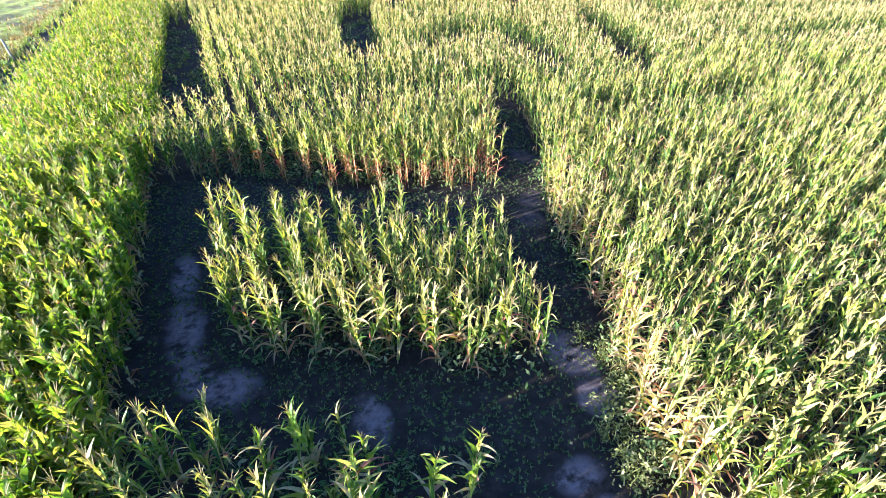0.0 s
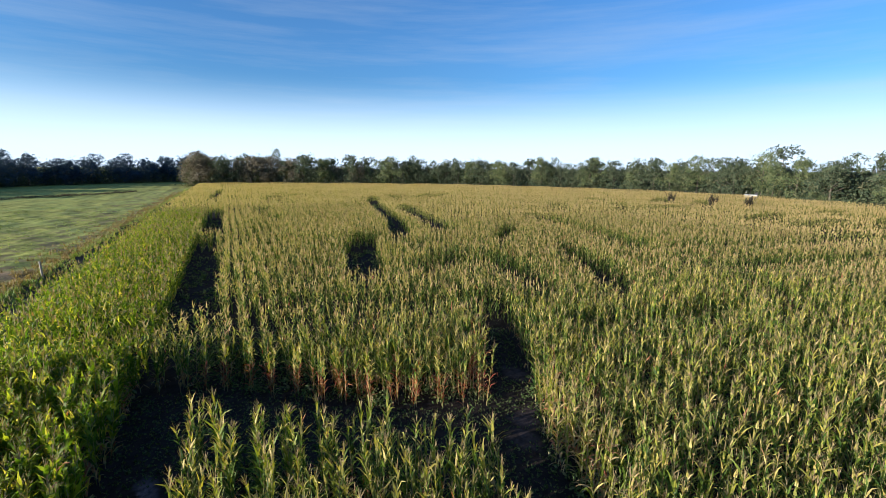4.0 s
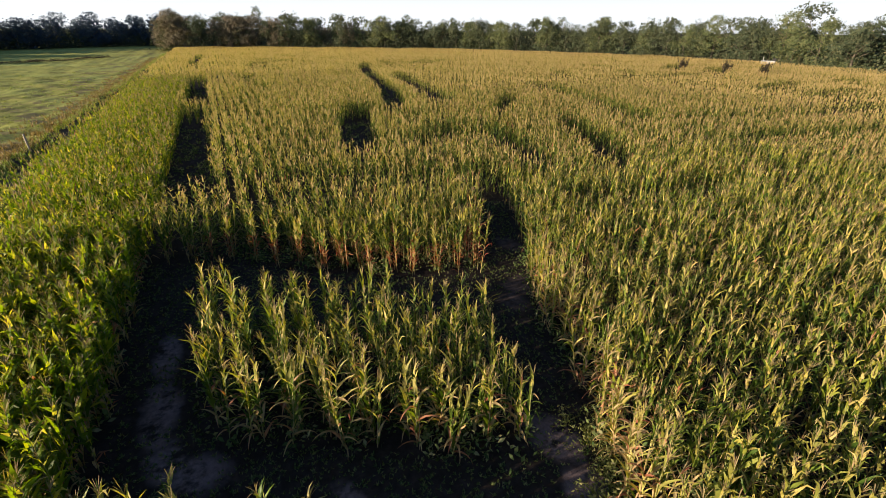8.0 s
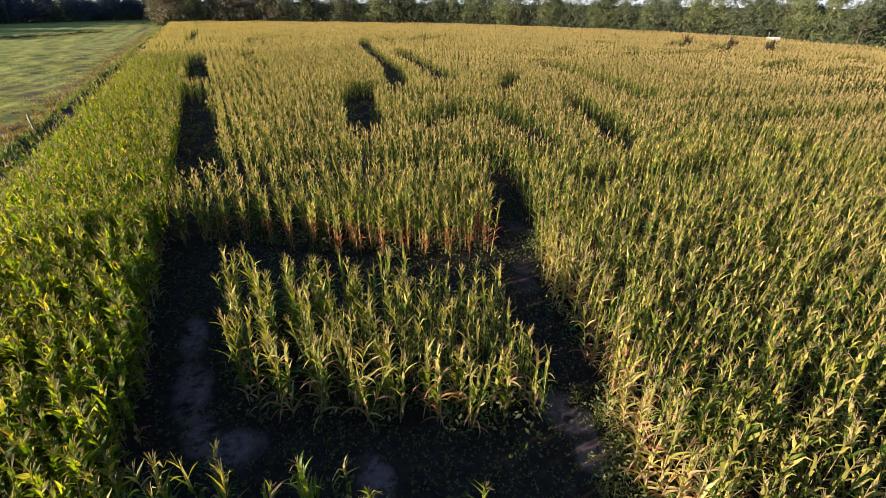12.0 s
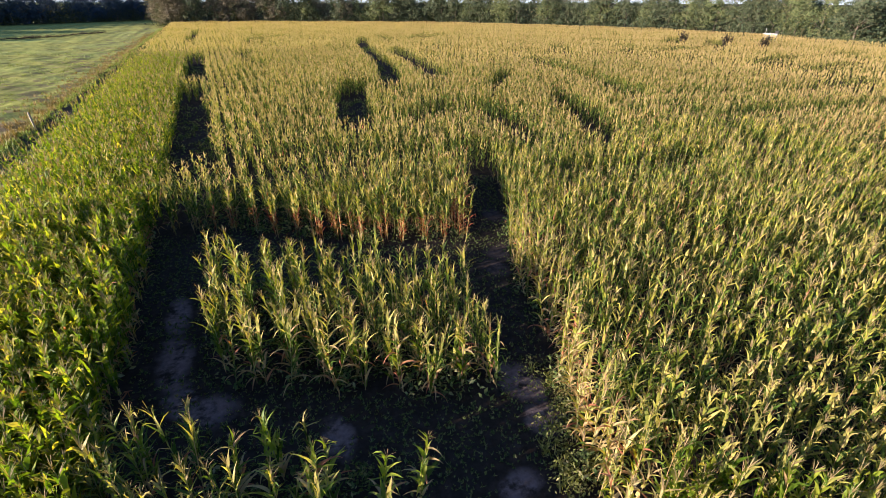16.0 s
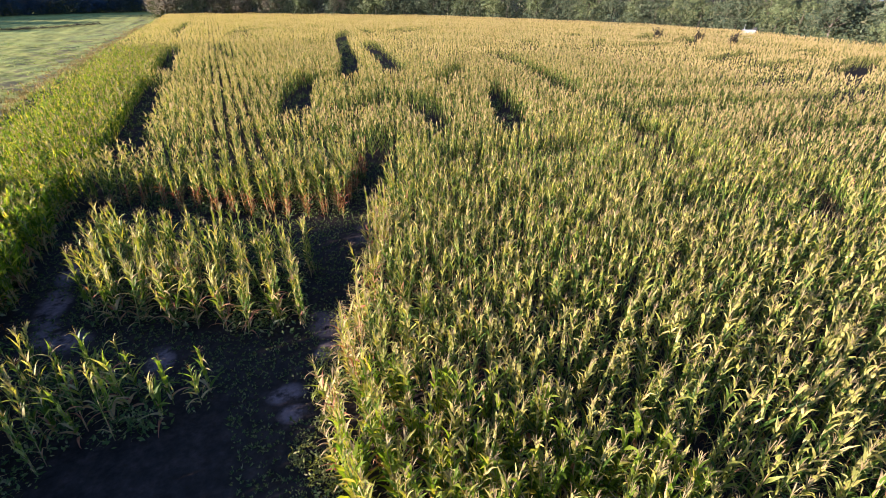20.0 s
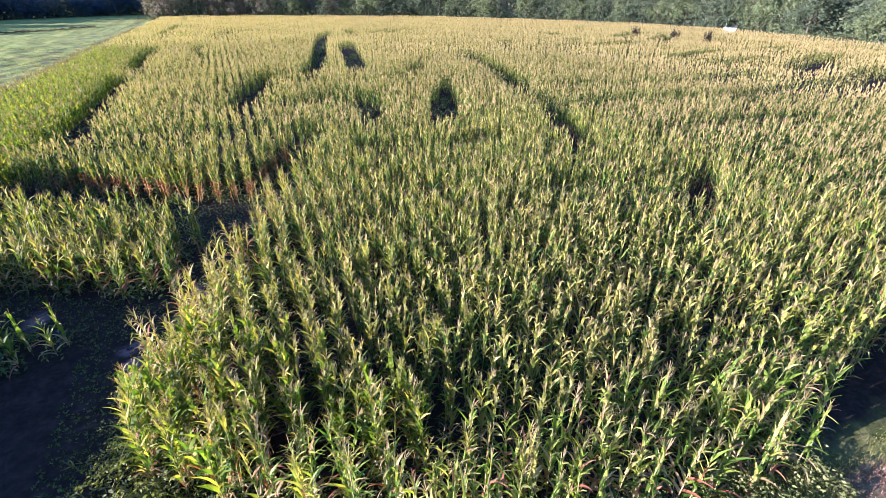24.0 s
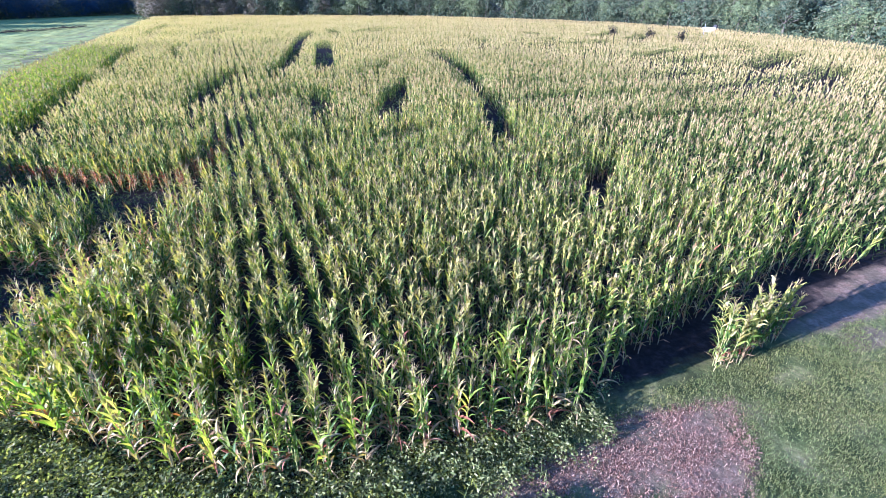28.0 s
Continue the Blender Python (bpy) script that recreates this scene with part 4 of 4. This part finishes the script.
# ---- woods ----
def crown_mesh(rng, tall, wide, mat, clumps, leaves, small, large):
    """A crown of leaf clumps set on an uneven cloud of lobes, with gaps."""
    V, F = [], []
    lobes = []
    for _ in range(rng.randint(15, 18)):
        a, h = rng.uniform(0, 6.283), rng.uniform(0.20, 0.93)
        out = wide * 0.5 * rng.uniform(0.1, 0.85) * (1.1 - 0.75 * max(0, h - 0.55) / 0.45)
        lobes.append((math.cos(a) * out, math.sin(a) * out, tall * h, wide * rng.uniform(0.18, 0.26)))
    for _ in range(clumps):
        lx, ly, lz, lr = rng.choice(lobes)
        d = Vector((rng.gauss(0, 1), rng.gauss(0, 1), rng.gauss(0.15, 0.8))).normalized() * lr * rng.uniform(0.75, 1.02)
        c = Vector((lx, ly, lz)) + d
        for _ in range(leaves):
            p = c + Vector((rng.gauss(0, 1), rng.gauss(0, 1), rng.gauss(0, 0.8))) * wide * 0.032
            face = (d.normalized() + Vector((rng.gauss(0, 0.45), rng.gauss(0, 0.45), rng.gauss(0.1, 0.45)))).normalized()
            u = face.cross(Vector((rng.gauss(0, 1), rng.gauss(0, 1), rng.gauss(0, 1)))).normalized()
            w = face.cross(u)
            s = rng.uniform(small, large)
            i = len(V)
            V += [tuple(p - u * s), tuple(p + w * s * 0.6), tuple(p + u * s), tuple(p - w * s * 0.6)]
            F.append((i, i + 1, i + 2, i + 3))
    return sheet("crown", np.array(V), np.array(F), [mat])


def trunk_mesh(rng, tall, wide):
    pieces = []
    line = [(0, 0, -0.2), (rng.gauss(0, 0.15), rng.gauss(0, 0.15), tall * 0.35), (rng.gauss(0, 0.3), rng.gauss(0, 0.3), tall * 0.8)]
    pieces.append((0, *tapered(line, (0.30, 0.22, 0.06), 7)))
    for _ in range(6):
        h, a = rng.uniform(0.28, 0.65), rng.uniform(0, 6.283)
        o = Vector(line[1]) * (h / 0.35) if h < 0.35 else Vector(line[1]).lerp(Vector(line[2]), (h - 0.35) / 0.45)
        reach = wide * rng.uniform(0.22, 0.38)
        end = o + Vector((math.cos(a) * reach, math.sin(a) * reach, tall * 0.18))
        pieces.append((0, *tapered([o, o.lerp(end, 0.5) + Vector((0, 0, 0.25)), end], (0.11, 0.07, 0.02), 5)))
    v, f, _ = joined(pieces)
    return sheet("trunk", v, f, [bark], smooth=True)


rng = random.Random(9)
kinds = []
for n in range(9):
    tall, wide = rng.uniform(10.5, 14), rng.uniform(9.5, 13)
    mat = (hazed_crown_leaf, crown_autumn, hazed_crown_leaf, crown_pale, hazed_crown_leaf, crown_pale, hazed_crown_leaf, hazed_crown_leaf, crown_autumn)[n]
    word = {hazed_crown_leaf: "dark green", crown_autumn: "brownish early autumn", crown_pale: "light green"}[mat]
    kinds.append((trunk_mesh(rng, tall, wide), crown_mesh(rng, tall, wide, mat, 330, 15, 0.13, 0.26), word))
back_kinds = []
for n in range(5):
    tall, wide = rng.uniform(10.5, 14), rng.uniform(9.5, 13)
    back_kinds.append((trunk_mesh(rng, tall, wide), crown_mesh(rng, tall, wide, hazed_crown_leaf, 210, 14, 0.18, 0.32), "dark green"))
# trees whose crowns carry the haze tint in their colour
haze_blue_kinds = []
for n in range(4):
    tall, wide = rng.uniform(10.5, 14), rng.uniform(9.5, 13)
    haze_blue_kinds.append((trunk_mesh(rng, tall, wide), crown_mesh(rng, tall, wide, crown_haze_blue, 260, 14, 0.16, 0.30), "dark haze-blue"))


def tree(x, y, size, kinds=kinds):
    # lower woods on the far side of the corn, with a taller group in them
    size *= 0.93 - 0.07 * min(1.0, max(0.0, (x - 85) / 45)) + (0.16 * (math.exp(-(((y - 96) / 11) ** 2)) + 0.4 * math.exp(-(((y - 58) / 10) ** 2))) if x > 120 else 0.16 if -24 < x < 25 else 0.0)
    if -30 < x < 62 and y < 290 and rng.random() < 0.6:  # browner woods behind the far end of the corn
        kinds = [kind for kind in kinds if kind[2].startswith("brownish")] or kinds
    elif x >= 62:
        kinds = [kind for kind in kinds if not kind[2].startswith("brownish")]
    trunk, crown, word = rng.choice(kinds)
    ob = root("tree", pose(x, y, 0, 0, 0, rng.uniform(0, 360)) @ Matrix.Diagonal((size * rng.uniform(0.9, 1.15), size * rng.uniform(0.9, 1.15), size * rng.uniform(0.9, 1.12), 1)),
              f"broad {word} leafy tree at the edge of the woods", "tree", "trees of the woods")
    part("trunk", trunk, ob)
    part("crown", crown, ob)


def along(line, step):
    """Places at even steps along a bent line."""
    out, left = [], 0.0
    for (ax, ay), (bx, by) in zip(line, line[1:]):
        ln = math.hypot(bx - ax, by - ay)
        d = left
        while d < ln:
            out.append((ax + (bx - ax) * d / ln, ay + (by - ay) * d / ln))
            d += step
        left = d - ln
    return out


EDGE = ((-12.5, 300), (-12.5, 233), (20, 228), (60, 211), (96, 191), (126, 150), (143, 110), (144, 76), (133, 50), (121, 24), (113, -4), (110, -40))
FAR_SIDE = ((-114, 100), (-102, 180), (-92, 228), (-78, 264), (-44, 300), (-12, 322))
for x, y in along(EDGE, 5.0):
    tree(x + rng.gauss(0, 1.6), y + rng.gauss(0, 1.6), rng.uniform(0.82, 1.12))
for x, y in along([(x * 1.05 + 6, y * 1.045 + 5) for x, y in EDGE[1:]], 6.5):
    tree(x + rng.gauss(0, 2.5), y + rng.gauss(0, 2.5), rng.uniform(0.86, 1.06), back_kinds)
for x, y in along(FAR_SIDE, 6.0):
    tree(x + rng.gauss(0, 2), y + rng.gauss(0, 2), rng.uniform(0.80, 1.08), haze_blue_kinds)
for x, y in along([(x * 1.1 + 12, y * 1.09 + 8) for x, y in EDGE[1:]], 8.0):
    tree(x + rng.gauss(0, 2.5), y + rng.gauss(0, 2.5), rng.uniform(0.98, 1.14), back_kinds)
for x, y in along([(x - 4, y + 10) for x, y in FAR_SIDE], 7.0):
    tree(x + rng.gauss(0, 3), y + rng.gauss(0, 3), rng.uniform(0.92, 1.18), haze_blue_kinds)

# shrubs and saplings that close the foot of the woods
r = np.random.default_rng(40)
shrubs = []
for n in range(5):
    V, F = [], []
    for _ in range(150):
        p = np.array((r.normal(0, 1.0), r.normal(0, 1.0), abs(r.normal(1.3, 1.0))))
        u = Vector(r.normal(0, 1, 3)).normalized()
        w = u.orthogonal().normalized()
        s = r.uniform(0.12, 0.22)
        i = len(V)
        V += [p - np.array(u) * s, p + np.array(w) * s * 0.6, p + np.array(u) * s, p - np.array(w) * s * 0.6]
        F.append((i, i + 1, i + 2, i + 3))
    shrubs.append((np.array(V), np.array(F), None))
pts = along(EDGE, 1.7) + along(FAR_SIDE, 2.4) + along([(x * 1.03 + 3, y * 1.025 + 3) for x, y in EDGE[1:]], 2.2)
sx = np.array([p[0] for p in pts]) + r.normal(0, 1.3, len(pts))
sy = np.array([p[1] for p in pts]) + r.normal(0, 1.3, len(pts)) - 1.5
scatter("woods_undergrowth", sx, sy, shrubs, hazed_crown_leaf, "dark tangled shrubs under the trees of the woods", "shrubs", 41, (1.2, 2.5))

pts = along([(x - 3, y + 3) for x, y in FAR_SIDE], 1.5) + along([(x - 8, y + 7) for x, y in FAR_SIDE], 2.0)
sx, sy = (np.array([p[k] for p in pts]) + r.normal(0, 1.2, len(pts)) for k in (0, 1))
scatter("woods_undergrowth", sx, sy, shrubs[:3], crown_haze_blue, "dark shrubs tinted haze-blue closing the foot of the woods beyond the pasture", "shrubs", 48, (1.8, 3.2))

# the green bank between the corn and the woods
pts = along([(136, 84), (126, 48), (115, 20), (107, -6)], 0.8)
bx, by = np.array([p[0] for p in pts]) + r.normal(0, 1.6, len(pts)), np.array([p[1] for p in pts]) + r.normal(0, 1.5, len(pts))
scatter("bank_shrubs", bx, by, shrubs, crown_pale, "low green brush between the corn and the woods", "shrubs", 43, (0.4, 0.95))

# dark scrub clumps standing in the far corn
for n, (x, y) in enumerate(((95.0, 76.5), (97.5, 68.0), (98.5, 60.8))):
    V, F = [], []
    for _ in range(60):
        lean, turn, long = r.uniform(0.03, 0.36), r.uniform(0, 6.283), r.uniform(2.6, 4.0)
        way = Vector((math.cos(turn) * math.sin(lean), math.sin(turn) * math.sin(lean), math.cos(lean)))
        for _ in range(10):
            p = np.array(way) * long * r.uniform(0.35, 1.0) + r.normal(0, 0.07, 3)
            u = (way + Vector(r.normal(0, 0.5, 3))).normalized()
            w = u.orthogonal().normalized()
            s = r.uniform(0.2, 0.34)
            i = len(V)
            V += [p - np.array(u) * s, p + np.array(w) * s * 0.4, p + np.array(u) * s, p - np.array(w) * s * 0.4]
            F.append((i, i + 1, i + 2, i + 3))
    bush = root("bush", pose(x, y, 0), "dark brown scrubby bush standing in the corn", "bush", "bushes in the far corn")
    part("foliage", sheet("foliage", np.array(V), np.array(F), [scrub_leaf]), bush)
    part("stem", sheet("stem", *tapered([(0, 0, 0), (0.1, 0, 1.0), (0.15, 0.1, 2.0)], (0.05, 0.04, 0.015), 5), [bark]), bush)

# ---- the fence post by the ditch ----
post = root("fence_post", pose(-14.1, 48.4, float(height_at(-14.1, 48.4)) - 0.05, 2, -3, 20), "weathered grey wooden fence post beside the ditch", "fence post")
v, f = tapered([(0, 0, -0.2), (0, 0, 0.7), (0.01, 0, 1.35), (0.01, 0, 1.42)], (0.085, 0.08, 0.075, 0.05), 9)
part("shaft", sheet("shaft", v, f, [post_wood], smooth=True), post)
part("cap", sheet("cap", *tapered([(0.01, 0, 1.415), (0.01, 0, 1.43), (0.01, 0, 1.435)], (0.052, 0.04, 0.002), 9), [post_wood]), post)

# ---- the white wagon parked at the far edge of the corn ----
wagon = root("farm_wagon", pose(129.6, 79.6, 0, 0, 0, 298) @ Matrix.Diagonal((0.85, 0.85, 0.8, 1)), "white farm wagon with a thin mast parked by the woods", "wagon")
bm = bevelled(bmesh.new(), (3.4, 2.0, 1.2), (0, 0, 2.4), 0.12)
for v in bm.verts:
    v.co.x *= 1.0 + 0.12 * (v.co.z - 2.3)
    v.co.z += 0.06 * v.co.x
part("bed", bm, wagon).data.materials.append(white_paint)
part("rail", bevelled(bmesh.new(), (3.6, 2.1, 0.12), (0, 0, 3.1), 0.03), wagon, "dull metal rail").data.materials.append(steel)
part("crate", bevelled(bmesh.new(), (0.9, 1.5, 0.8), (1.5, 0, 3.5), 0.06), wagon, "dark crate").data.materials.append(rubber)
part("mast", sheet("mast", *tapered([(-1.3, 0, 3.0), (-1.4, 0, 4.4), (-1.45, 0, 4.6)], (0.07, 0.05, 0.04), 8), [steel], smooth=True), wagon)
for ax in (-1.5, 1.5):
    for ay in (-1.0, 1.0):
        wheel = part("wheel", sheet("wheel", *tapered([(0, -0.14, 0), (0, -0.12, 0), (0, 0.12, 0), (0, 0.14, 0)], (0.34, 0.52, 0.52, 0.34), 18), [rubber]), wagon, m=pose(ax, ay, 0.52))
        part("rim", sheet("rim", *tapered([(0, -0.15, 0), (0, -0.10, 0), (0, 0.10, 0), (0, 0.15, 0)], (0.04, 0.32, 0.32, 0.04), 12), [white_paint]), wheel)
part("chassis", bevelled(bmesh.new(), (4.4, 0.9, 0.25), (0, 0, 0.95), 0.04), wagon).data.materials.append(steel)
for ax in (-1.5, 1.5):
    part("axle_stand", bevelled(bmesh.new(), (0.3, 1.8, 0.7), (ax, 0, 1.3), 0.04), wagon).data.materials.append(steel)
